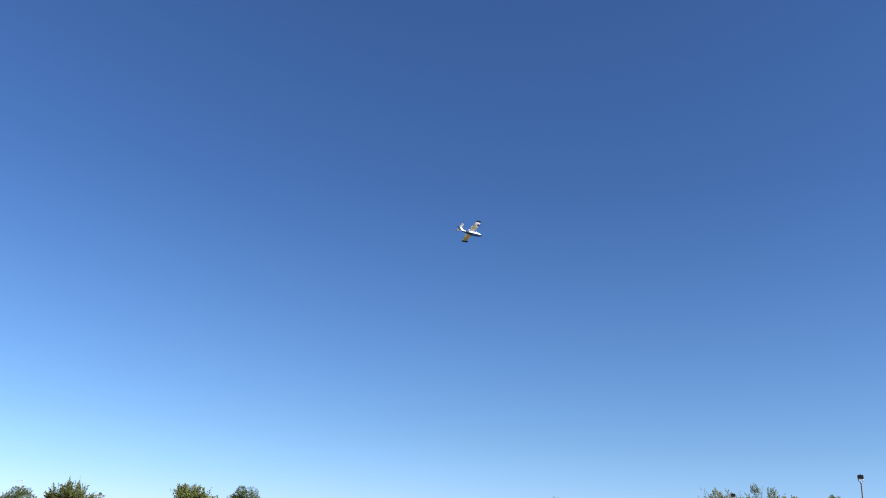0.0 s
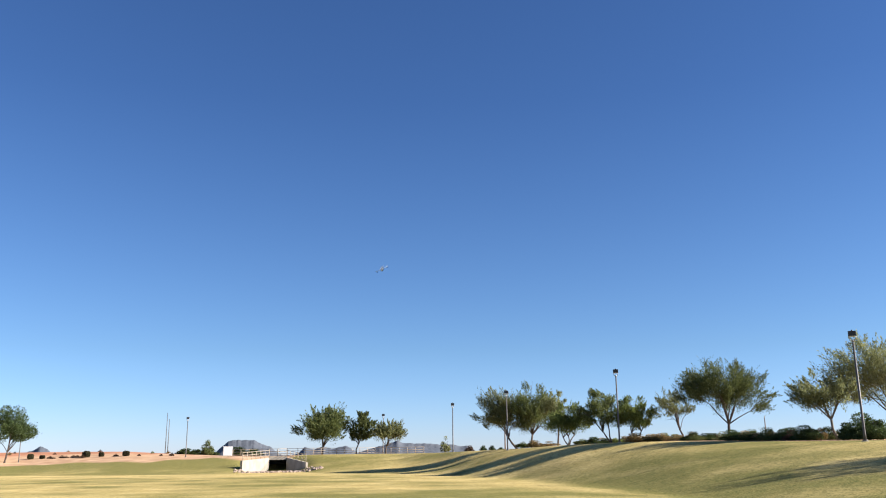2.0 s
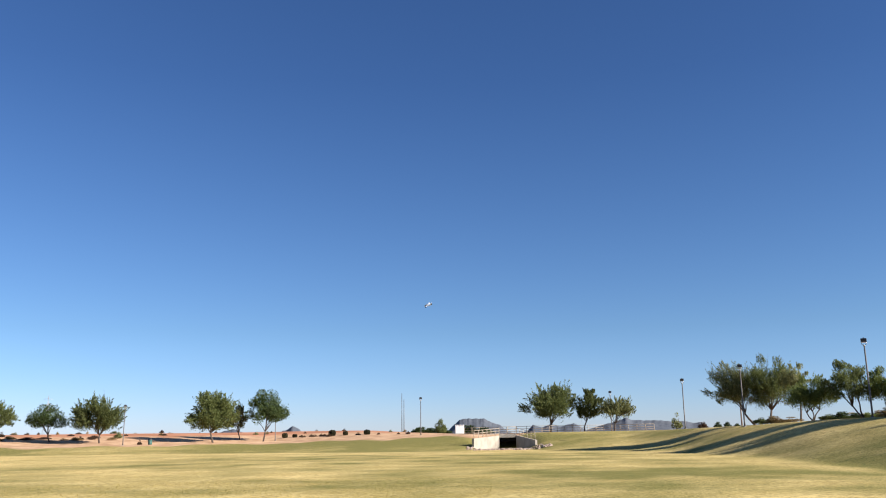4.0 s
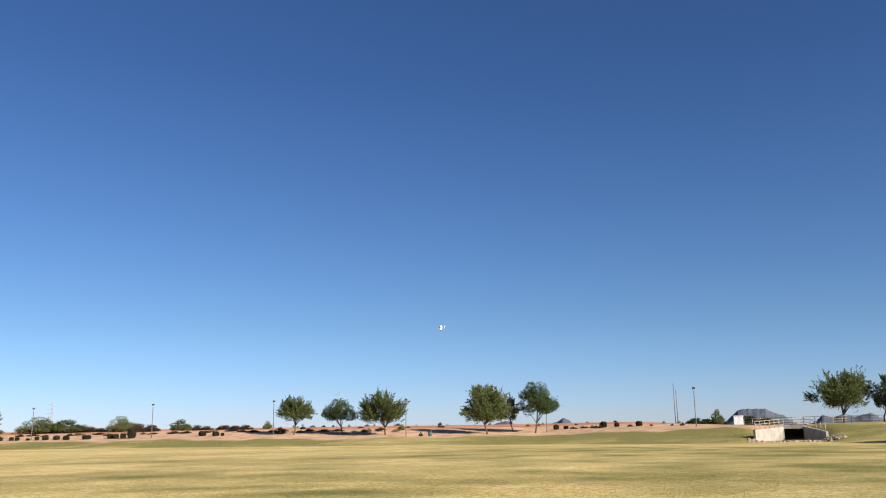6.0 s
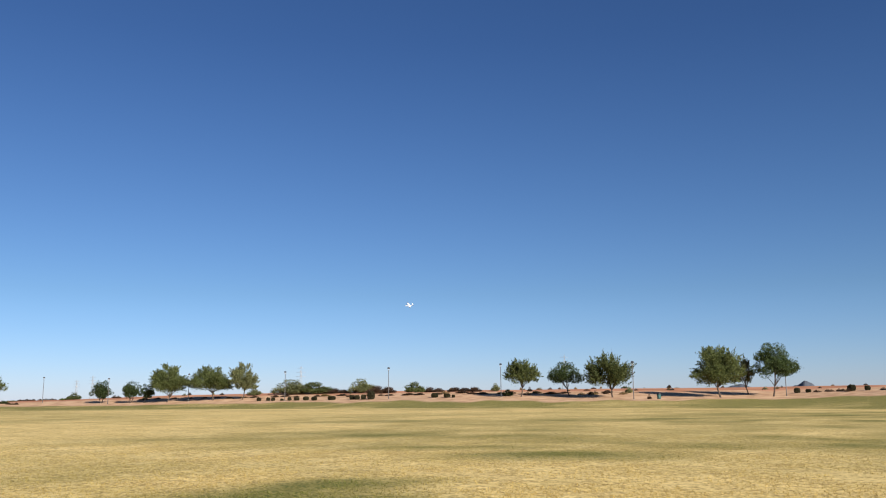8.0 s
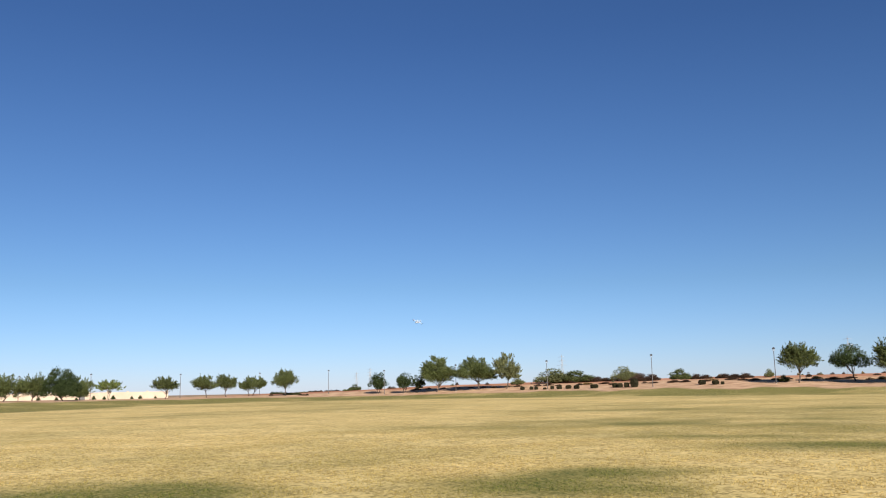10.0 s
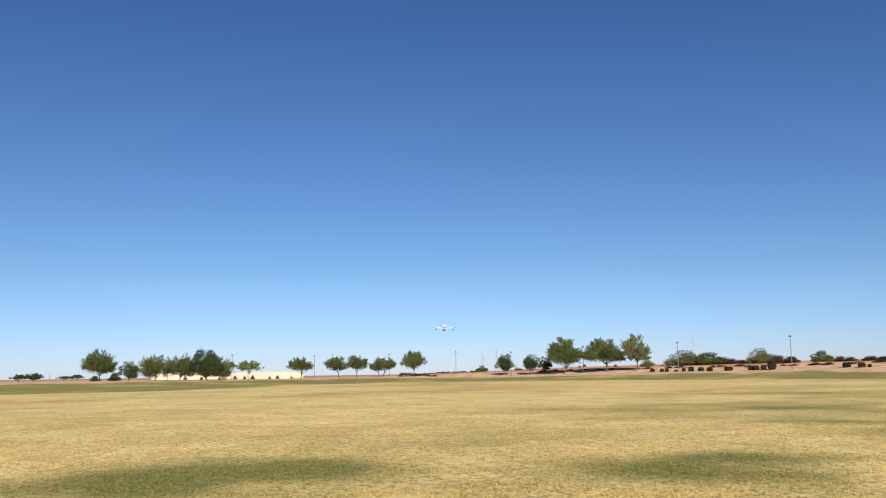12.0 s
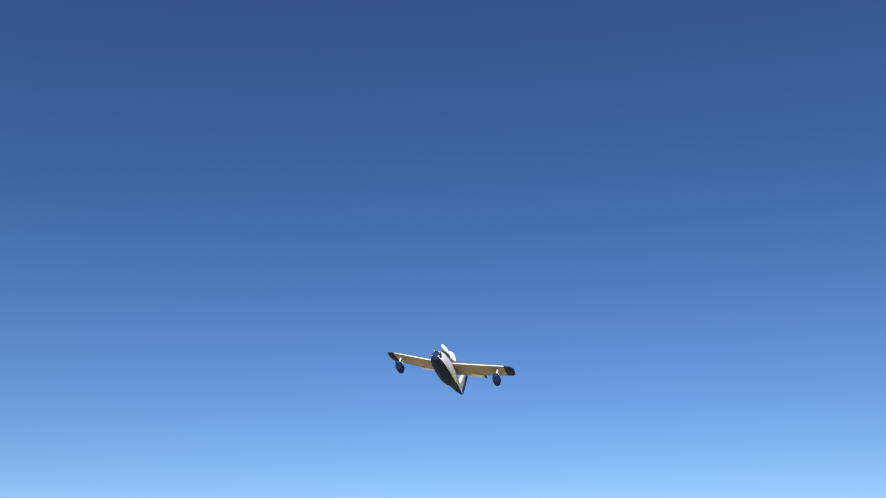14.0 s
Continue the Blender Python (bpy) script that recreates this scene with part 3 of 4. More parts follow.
bush(-17.43, 145, 0.55, 0.8, "brown")
bush(-15.88, 162, 1.38, 6.24, "dark")
bush(-15.25, 156, 2.80, 2.08, "grey")
bush(-16.39, 167, 1.16, 3.21, "dark")
bush(-12.90, 170, 1.93, 5.03, "dark")

tree(-29.97, 147, 8.7, 8.5, 2.1, -0.4, dense=1.5, label="broad tree with a drooping mid-green crown", droop=0.3)
tree(-28.27, 153, 6.7, 3.7, 2.2, -0.8, leaf=GREY, dense=0.7)
tree(-26.80, 151, 8.7, 7.2, 2.9, 0.4, leaf=DARK, dense=1.3, label="dark green ash tree with a lumpy crown")
bush(-27.30, 167, 0.68, 1.21, "grey")
tree(-42.65, 154, 6.6, 6.6, 2.4, 0.1, leaf=OLIVE, dense=1.0)
tree(-39.49, 153, 6.0, 6.2, 2.3, -0.5, leaf=DARK, dense=1.0, label="small round tree with a dark olive crown")
tree(-36.70, 147, 7.5, 8.0, 2.1, -0.2, leaf=OLIVE, dense=1.3)
tree(-62.80, 193, 7.5, 9.2, 2.2, -0.7, leaf=OLIVE, dense=1.7, droop=0.3)
tree(-60.96, 190, 7.9, 6.3, 2.3, 0.3, leaf=GREY, dense=1.1)
tree(-65.61, 197, 8.4, 8.0, 2.3, 0.5, leaf=OLIVE, dense=1.7, droop=0.3)
tree(-67.85, 203, 4.8, 4.4, 1.2, 0.6, leaf=DARK, dense=1.0, stems=2, label="small dark tree with two stems")
tree(-67.00, 201, 4.1, 3.4, 1.0, 0.4, leaf=DARK, dense=.7, stems=2, label="small dark tree with an open crown")
tree(-69.49, 209, 5.1, 5.0, 1.0, -0.1, leaf=DARK, dense=1.0, stems=2, label="small dark tree forked like a V")

bush(-60.25, 199, 1.85, 3.12, "grey")
bush(-57.09, 206, 4.00, 10.79, "grey")
bush(-53.29, 200, 3.55, 5.88, "grey")
bush(-51.93, 193, 2.14, 4.97, "brown")
bush(-49.71, 182, 2.51, 4.26, "grey")
bush(-48.48, 183, 1.37, 3.59, "brown")
bush(-55.29, 204, 1.37, 7.73, "brown")
bush(-46.41, 179, 1.25, 5.89, "brown")
bush(-43.52, 157, 1.29, 1.85, "grey")
bush(-44.35, 182, 1.84, 1.91, "grey")
bush(-35.64, 156, 1.13, 1.40, "grey")
bush(-34.37, 141, 0.83, 0.72, "brown")
bush(-37.79, 156, 0.63, 1.01, "brown")
bush(-37.12, 155, 0.61, 1.00, "brown")
bush(-71.07, 265, 2.14, 3.86, "green")
bush(-68.64, 238, 0.89, 1.81, "brown")
bush(-42.09, 175, 1.04, 1.15, "brown")

bush(-59.92, 183, 0.74, 0.89, "trimmed")
bush(-59.33, 182, 0.70, 0.78, "trimmed")
bush(-59.02, 181, 0.68, 0.77, "trimmed")
bush(-58.45, 180, 0.43, 0.66, "trimmed")
bush(-57.96, 179, 0.73, 0.77, "trimmed")
bush(-57.50, 178, 0.71, 1.10, "trimmed")
bush(-56.89, 177, 0.79, 1.10, "trimmed")
bush(-56.36, 175, 0.77, 1.10, "trimmed")
bush(-55.21, 173, 0.81, 1.53, "trimmed")
bush(-53.87, 170, 0.93, 1.08, "trimmed")
bush(-53.54, 169, 0.90, 0.97, "trimmed")
bush(-53.14, 168, 0.98, 0.97, "trimmed")
bush(-52.63, 167, 1.68, 1.39, "trimmed")
bush(-48.40, 159, 0.90, 1.24, "trimmed")
bush(-47.58, 157, 0.77, 1.13, "trimmed")
bush(-47.16, 156, 0.55, 0.61, "trimmed")

tree(-95.50, 184, 6.4, 6.2, 1.7, -0.2, leaf=OLIVE, dense=1.2)
tree(-93.82, 193, 4.2, 4.1, 0.6, -0.1, leaf=DARK)
tree(-92.29, 193, 5.5, 7.6, 0.8, 0.5, leaf=OLIVE)
tree(-90.73, 196, 5.4, 6.4, 0.8, 0.1, leaf=OLIVE)
tree(-89.07, 195, 6.7, 8.0, 0.8, -0.5, leaf=DARK, dense=1.6, label="large dense dark green tree by the wall")
tree(-88.11, 207, 5.3, 5.6, 0.7, 0.2, leaf=OLIVE)
tree(-86.46, 200, 4.5, 6.0, 2.1, 0.3, leaf=BRIGHT, dense=.7, bark=BARK_PALE, stems=2, label="airy palo verde in front of the wall")
tree(-83.12, 214, 5.4, 6.4, 2.1, -0.1)
tree(-80.59, 213, 5.4, 5.9, 1.9, -0.3)
tree(-79.38, 218, 5.7, 5.3, 2.1, -0.1)
tree(-77.95, 222, 5.0, 4.7, 1.7, -0.1)
tree(-77.69, 226, 5.1, 4.8, 1.7, 1.1)
tree(-75.60, 216, 6.5, 6.6, 2.2, -0.1, dense=1.1)
tree(-99.97, 220, 1.8, 3.9, 0.7, -0.1, leaf=DARK)
tree(-99.22, 220, 2.1, 3.8, 0.6, 0.2, leaf=DARK)
tree(-97.54, 239, 1.3, 3.5, 0.6, -0.0, leaf=DARK)
tree(-96.80, 239, 1.6, 3.3, 0.6, -0.0, leaf=DARK)
bush(-94.65, 199, 1.99, 3.01, "dark")
bush(-95.75, 199, 1.30, 2.29, "dark")
tree(-102.53, 188, 6.2, 7.4, 3.6, 0.1, stems=2, dense=1.3, label="umbrella-shaped mesquite with a flat olive crown")
tree(-104.42, 190, 4.1, 3.6, 2.2, -0.1, leaf=DARK, stems=2, dense=.6)
tree(-105.66, 189, 4.4, 3.3, 2.6, 0.0, leaf=DARK, stems=2, dense=.8)
tree(-106.63, 189, 4.1, 2.8, 2.5, -0.1, leaf=GREY, dense=.7)
bush(-104.86, 194, 1.91, 2.49, "dark")
bush(-104.33, 195, 1.74, 2.13, "dark")
bush(-102.67, 196, 2.25, 2.62, "dark")
bush(-101.78, 197, 2.29, 3.08, "dark")


bush(-76.52, 219, 0.75, 1.16, "brown")
bush(-75.19, 222, 0.83, 3.81, "green")
bush(-74.44, 216, 0.55, 2.29, "brown")
bush(-76.14, 245, 0.81, 3.24, "green")
bush(-73.68, 267, 0.56, 4.23, "brown")
bush(-71.30, 251, 0.68, 4.63, "green")
bush(-72.54, 268, 0.55, 4.59, "brown")
bush(-74.44, 256, 0.38, 2.37, "green")

# a tree beyond the top of the bank, known by its shade on the slope
tree(42.00, 46, 7.0, 8.0, 2.2, 0.0, stems=2, dense=0.6)

# low shrubs at the foot of the boundary wall
for wall_b, wall_h in ((-88.3, 0.8), (-87.3, 1.1), (-86.7, 0.9), (-86.2, 1.2), (-85.1, 0.8), (-84.6, 1.0), (-83.7, 0.7), (-89.4, 0.9), (-90.4, 1.0)):
    one_bush(wall_b, 246, wall_h, wall_h * 1.1, "dark")

# scattered scrub along the earth berm
scrub_rng = random.Random(21)
for scrub_i in range(64):
    scrub_b = scrub_rng.uniform(-66, -16)
    one_bush(scrub_b, float(station(scrub_b)[1]) + scrub_rng.uniform(30, 66), scrub_rng.uniform(0.25, 0.8), scrub_rng.uniform(0.4, 1.4), scrub_rng.choice(("brown", "dry", "grey", "brown")))

# low brown ground cover along the foot of the berm
cover_rng = random.Random(34)
for cover_i in range(36):
    cover_b = -67 + 0.88 * cover_i + cover_rng.uniform(-0.3, 0.3)
    one_bush(cover_b, float(station(cover_b)[1]) + cover_rng.uniform(13, 17), cover_rng.uniform(0.3, 0.6), cover_rng.uniform(1.2, 2.6), cover_rng.choice(("brown", "brown", "dry")))

# the hedge's second row, between and behind the first
for hedge_i in range(26):
    hedge_b = 9.0 + hedge_i * 0.78
    hedge_kinds = ("dry", "grey", "dry", "green", "dry", "brown") if hedge_b < 16 else ("green", "grey", "green", "dry", "green", "dark")
    bush(hedge_b, float(station(hedge_b)[1]) + 10 + 2.5 * (hedge_i % 3), 0.50 + 0.34 * ((hedge_i * 7) % 5) / 4 + 0.25 * (hedge_b > 19), 1.3 + 0.5 * (hedge_i % 3), hedge_kinds[hedge_i % 6])

# ---- storm drain outlet with its wing walls and railings ----
def spot(b, d, z):
    return Vector((d * math.sin(radians(b)), d * math.cos(radians(b)), z))


def slab(bm, a, b, low, thick):
    """A wall from a to b (their z is its top), down to low, with thickness away from the basin."""
    way = (b - a).normalized()
    side = Vector((-way.y, way.x, 0)).normalized() * thick
    pts = [a, b, b + side, a + side]
    top = [bm.verts.new(p) for p in pts]
    bottom = [bm.verts.new((p.x, p.y, low)) for p in pts]
    bm.faces.new(top)
    bm.faces.new(bottom[::-1])
    for i in range(4):
        j = (i + 1) % 4
        bm.faces.new((top[j], top[i], bottom[i], bottom[j]))
    bmesh.ops.recalc_face_normals(bm, faces=bm.faces)


def railing(parent, a, b, n, tall=0.95, rails=3):
    """Posts and rails between two points."""
    for i in range(n):
        p = a.lerp(b, i / (n - 1))
        bm = bmesh.new()
        tube(bm, [p - Vector((0, 0, 0.08)), p + Vector((0, 0, tall))], [0.035, 0.035], 8)
        part("post", bm, RAILPAINT, parent)
    for r in range(rails):
        z = Vector((0, 0, tall * (1 - 0.36 * r)))
        bm = bmesh.new()
        tube(bm, [a + z, b + z], [0.028, 0.028], 8)
        part("rail", bm, RAILPAINT, parent)


def culvert():
    root = thing("storm_drain_outlet", Matrix(), "pale concrete box culvert outlet with splayed wing walls", "culvert")
    lo, li, ri, ro = spot(-13.08, 109.5, 1.4), spot(-11.42, 116.5, 1.72), spot(-10.30, 116.5, 1.72), spot(-9.07, 110.5, 1.12)
    for a, b in ((lo, li), (ri, ro)):
        bm = bmesh.new()
        slab(bm, a, b, -0.3, 0.28)
        part("wing_wall", bm, CONCRETE, root)
    lintel_l, lintel_r = li.copy(), ri.copy()
    lintel_l.z = lintel_r.z = 1.9
    away = Vector((-math.sin(radians(10.9)), math.cos(radians(10.9)), 0))
    bm = bmesh.new()
    slab(bm, lintel_l, lintel_r, 1.45, 0.35)
    part("headwall", bm, CONCRETE, root)
    for a, b in ((li + away * 0.29, li + away * 5.5), (ri + away * 5.5, ri + away * 0.29)):
        bm = bmesh.new()
        a, b = a.copy(), b.copy()
        a.z = b.z = 1.44
        slab(bm, a, b, -0.3, 0.2)
        part("barrel_wall", bm, CONCRETE, root)
    # a black sheet across the barrel stands in for the shade deeper inside
    bm = bmesh.new()
    a, b = li + away * 5.5, ri + away * 5.5
    a.z = b.z = 1.44
    slab(bm, a, b, -0.3, 0.2)
    part("barrel_end", bm, BLACK, root, "black sheet standing for the shade inside the drain barrel")
    bm = bmesh.new()
    a, b = li + away * 0.36, ri + away * 0.36
    a.z = b.z = 1.62
    slab(bm, a, b, 1.445, 5.2)
    part("barrel_roof", bm, CONCRETE, root)
    bm = bmesh.new()
    pts = [lo, li + away * 5.4, ri + away * 5.4, ro]
    bm.faces.new([bm.verts.new((p.x, p.y, 0.05)) for p in pts])
    bmesh.ops.solidify(bm, geom=bm.faces[:], thickness=0.2)
    part("apron", bm, CONCRETE, root)
    for a, b, n in ((lo + away * 0.14, li + away * 0.14, 7), (lintel_l + away * 0.15, lintel_r + away * 0.15, 3), (ri + away * 0.14, ro + away * 0.14, 6)):
        railing(root, a, b, n)
    return root


culvert()


def ground_spot(b, d):
    p = spot(b, d, 0)
    p.z = float(height(p.x, p.y))
    return p


def path_railing():
    root = thing("path_railing", Matrix(), "tan painted pipe railing along the top of the bank", "railing")
    for b0, b1, d0, d1, n in ((-13.7, -12.2, 130.5, 130, 4), (-12.2, -9.6, 130, 129.5, 5), (-9.6, -7.6, 129.5, 129.5, 5), (-7.6, -4.6, 132, 131, 7), (-4.6, -1.4, 131, 127, 7)):
        railing(root, ground_spot(b0, d0), ground_spot(b1, d1), n, 0.95, 3)


path_railing()


def riprap():
    rng = random.Random(5)
    kinds = []
    for k in range(6):
        bm = bmesh.new()
        bmesh.ops.create_icosphere(bm, subdivisions=1, radius=1)
        for v in bm.verts:
            v.co *= 0.8 + 0.4 * rng.random()
            v.co.z *= 0.65
        me = bpy.data.meshes.new("stone")
        bm.to_mesh(me)
        bm.free()
        me.materials.append(STONE)
        kinds.append(me)
    root = thing("riprap", Matrix(), "scatter of reddish brown river stones at the drain outlet", "stones")
    for i in range(190):
        b = rng.uniform(-13.6, -8.6) if i < 150 else rng.uniform(-8.9, -8.0)
        d = rng.uniform(104, 109) if i < 150 else rng.uniform(103.5, 106)
        ob = new("stone", rng.choice(kinds))
        s = rng.uniform(0.09, 0.22)
        p = ground_spot(b, d)
        ob.matrix_world = Matrix.Translation((p.x, p.y, p.z + 0.3 * s)) @ pose(0, 0, 0, rng.uniform(-20, 20), rng.uniform(-20, 20), rng.uniform(0, 360)) @ Matrix.Scale(s, 4)
        ob.parent = root


riprap()


def utility_box():
    root = thing("utility_cabinet", at(-14.02, 140), "white metal utility cabinet on a concrete pad", "cabinet")
    bm = bmesh.new()
    box(bm, (-0.85, -0.6, -0.15), (0.85, 0.6, 0.1), 0.02)
    part("pad", bm, CONCRETE, root)
    bm = bmesh.new()
    box(bm, (-0.68, -0.45, 0.1), (0.68, 0.45, 1.42), 0.03)
    body = part("body", bm, WHITE, root)
    for s in (-1, 1):
        bm = bmesh.new()
        box(bm, (s * 0.335 - 0.315, -0.475, 0.18), (s * 0.335 + 0.315, -0.452, 1.34), 0.008)
        part("door", bm, WHITE, root)
    bm = bmesh.new()
    box(bm, (-0.74, -0.52, 1.42), (0.74, 0.5, 1.48), 0.015)
    part("lid", bm, WHITE, root)


utility_box()


def bin_at(b, d, tall=0.95, green=True):
    root = thing("litter_bin", at(b, d), "round dark park litter bin with a domed lid", "litter bin", "litter bins")
    bm = bmesh.new()
    tube(bm, [(0, 0, 0), (0, 0, 0.05), (0, 0, tall * 0.72)], [0.26, 0.29, 0.31], 16)
    part("body", bm, BIN_GREEN if green else BLACK, root)
    bm = bmesh.new()
    tube(bm, [(0, 0, tall * 0.72), (0, 0, tall * 0.78), (0, 0, tall * 0.94), (0, 0, tall)], [0.33, 0.33, 0.22, 0.06], 16)
    part("lid", bm, BLACK if green else BIN_GREEN, root)


for bin_b, bin_d, bin_h, bin_g in ((-33.75, 140, 1.0, True), (-103.63, 177, 0.9, False), (-103.31, 178, 0.8, False), (-103.1, 176, 0.9, False), (-101.09, 179, 0.9, False)):
    bin_at(bin_b, bin_d, bin_h, bin_g)


def utility_pole(b, d, tall, arms=1, r=0.17):
    root = thing("utility_pole", at(b, d, 0.2), "tall slim utility pole beyond the park", "utility pole", "utility poles")
    bm = bmesh.new()
    tube(bm, [(0, 0, 0), (0, 0, tall * 0.5), (0, 0, tall)], [r * 1.3, r * 1.1, r * 0.8], 10)
    part("pole", bm, BRONZE if tall > 15 else WOOD, root)
    for k in range(arms):
        z = tall - 0.7 - 1.5 * k
        bm = bmesh.new()
        box(bm, (-0.08, -1.2, z), (0.08, 1.2, z + 0.16), 0.01)
        arm = part("crossarm", bm, WOOD, root)
        for y in (-1.05, 0.5, 1.05):
            bm = bmesh.new()
            tube(bm, [(0, y, z + 0.16), (0, y, z + 0.3), (0, y, z + 0.36)], [0.05, 0.07, 0.03], 8)
            part("insulator", bm, STEEL, arm)


utility_pole(-17.83, 400, 20.2, 0, 0.15)
utility_pole(-17.69, 400, 17.4, 0, 0.15)
utility_pole(20.3, 240, 8.5, 1, 0.14)
utility_pole(3.95, 100, 3.1, 0, 0.07)
utility_pole(-98.32, 420, 3.6, 0, 0.12)


def pylon(b, d, tall):
    """A lattice power pylon far behind the berm."""
    root = thing("power_pylon", at(b, d, 0.5), "far grey lattice power pylon", "pylon", "power pylons")
    foot, waist = tall * 0.09, tall * 0.025
    bm = bmesh.new()
    for sx, sy in ((-1, -1), (1, -1), (1, 1), (-1, 1)):
        tube(bm, [(sx * foot, sy * foot, 0), (sx * waist, sy * waist, tall * 0.62), (0, 0, tall)], [0.16, 0.12, 0.1], 5)
    part("leg_frame", bm, STEEL, root)
    bm = bmesh.new()
    for k in range(9):
        z0, z1 = tall * 0.1 * k, tall * 0.1 * (k + 1)
        w0, w1 = max(foot + (waist - foot) * z0 / tall / 0.62, 0.3), max(foot + (waist - foot) * z1 / tall / 0.62, 0.3)
        for s in (-1, 1):
            tube(bm, [(-s * w0, -w0, z0), (s * w1, -w1, z1)], [0.06, 0.06], 4)
            tube(bm, [(-s * w0, w0, z0), (s * w1, w1, z1)], [0.06, 0.06], 4)
    part("bracing", bm, STEEL, root)
    for z, w in ((0.68, 0.16), (0.8, 0.13), (0.92, 0.1)):
        bm = bmesh.new()
        tube(bm, [(-w * tall, 0, z * tall), (0, 0, z * tall + 0.5), (w * tall, 0, z * tall)], [0.06, 0.16, 0.06], 5)
        part("crossarm", bm, STEEL, root)


for py_b, py_d, py_h in ((-70.96, 760, 18.5), (-70.06, 760, 22), (-57.26, 740, 29), (-39.74, 720, 36)):
    pylon(py_b, py_d, py_h)


# ---- boundary wall by the far car park ----
def far_wall():
    root = thing("boundary_wall", Matrix(), "long cream rendered boundary wall behind the trees", "wall", kind="structure")
    a, b = Vector((-249.9, -10.5, 0)), Vector((-248.1, 30.4, 0))
    n = 8
    for i in range(n):
        p, q = a.lerp(b, i / n), a.lerp(b, (i + 1) / n)
        p.z = q.z = 2.72 + (0.14 if i < 3 else 0)
        bm = bmesh.new()
        slab(bm, p.lerp(q, 0.02), p.lerp(q, 0.98), 0.2, -0.25)
        part("wall_panel", bm, CREAM, root)
    for i in range(n + 1):
        p = a.lerp(b, i / n)
        bm = bmesh.new()
        box(bm, (p.x - 0.28, p.y - 0.3, 0.2), (p.x + 0.2, p.y + 0.3, 2.98), 0.02)
        part("pier", bm, CREAM, root)
    p = a.lerp(b, 0.47)
    bm = bmesh.new()
    box(bm, (p.x + 0.26, p.y - 0.75, 0.45), (p.x + 0.34, p.y + 0.75, 2.3), 0.01)
    part("gate", bm, BRONZE, root, "dark metal gate")


far_wall()


# ---- mountains on the horizon ----
def mountain(name, outline, d, depth, label, seed):
    """A range: outline gives bearing and height angle along its crest; slopes run down to the plain on both sides with gullies."""
    bs = np.linspace(outline[0][0], outline[-1][0], 160)
    hs = np.interp(bs, [o[0] for o in outline], [o[1] for o in outline])
    hs = hs + 0.035 * np.array([noise.fractal(Vector((b * 3.1, seed, 0)), 0.9, 2.0, 4) for b in bs]) * np.minimum(hs / 0.5, 1)
    rows = np.linspace(-1, 1, 25)
    verts = []
    for b, h in zip(bs, hs):
        top = d * math.tan(radians(h))
        for r in rows:
            dd = d + r * depth
            x, y = dd * math.sin(radians(b)), dd * math.cos(radians(b))
            g = noise.fractal(Vector((x * 0.006, y * 0.006, seed)), 0.9, 2.0, 5)
            z = top * (1 - abs(r) ** 0.8) * (1 + 0.18 * g * (abs(r) ** 0.5)) + top * 0.05 * g * (1 - abs(r))
            verts.append((x, y, z - 3))
    m = len(rows)
    faces = [(i * m + j, (i + 1) * m + j, (i + 1) * m + j + 1, i * m + j + 1) for i in range(len(bs) - 1) for j in range(m - 1)]
    ob = raw(name, verts, faces, HAZED_ROCK, smooth=True)
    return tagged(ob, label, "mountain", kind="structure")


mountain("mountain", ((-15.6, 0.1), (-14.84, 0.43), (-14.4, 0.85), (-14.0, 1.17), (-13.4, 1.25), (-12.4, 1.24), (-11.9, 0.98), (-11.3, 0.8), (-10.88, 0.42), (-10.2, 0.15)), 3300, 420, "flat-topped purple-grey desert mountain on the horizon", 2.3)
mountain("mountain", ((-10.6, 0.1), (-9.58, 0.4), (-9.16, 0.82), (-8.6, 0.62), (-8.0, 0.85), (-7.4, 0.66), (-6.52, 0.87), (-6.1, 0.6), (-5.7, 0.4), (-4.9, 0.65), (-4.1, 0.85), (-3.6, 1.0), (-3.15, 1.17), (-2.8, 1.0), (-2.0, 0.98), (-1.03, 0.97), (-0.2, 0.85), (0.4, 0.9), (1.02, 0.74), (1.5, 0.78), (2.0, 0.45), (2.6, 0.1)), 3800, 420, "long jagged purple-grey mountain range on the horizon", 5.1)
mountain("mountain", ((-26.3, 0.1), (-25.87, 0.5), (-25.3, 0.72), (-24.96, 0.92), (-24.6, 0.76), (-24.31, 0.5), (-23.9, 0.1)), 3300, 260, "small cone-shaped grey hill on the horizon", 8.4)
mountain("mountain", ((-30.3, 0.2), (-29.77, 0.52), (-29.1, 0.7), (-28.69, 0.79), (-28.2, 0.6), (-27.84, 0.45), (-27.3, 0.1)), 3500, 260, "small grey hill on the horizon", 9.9)


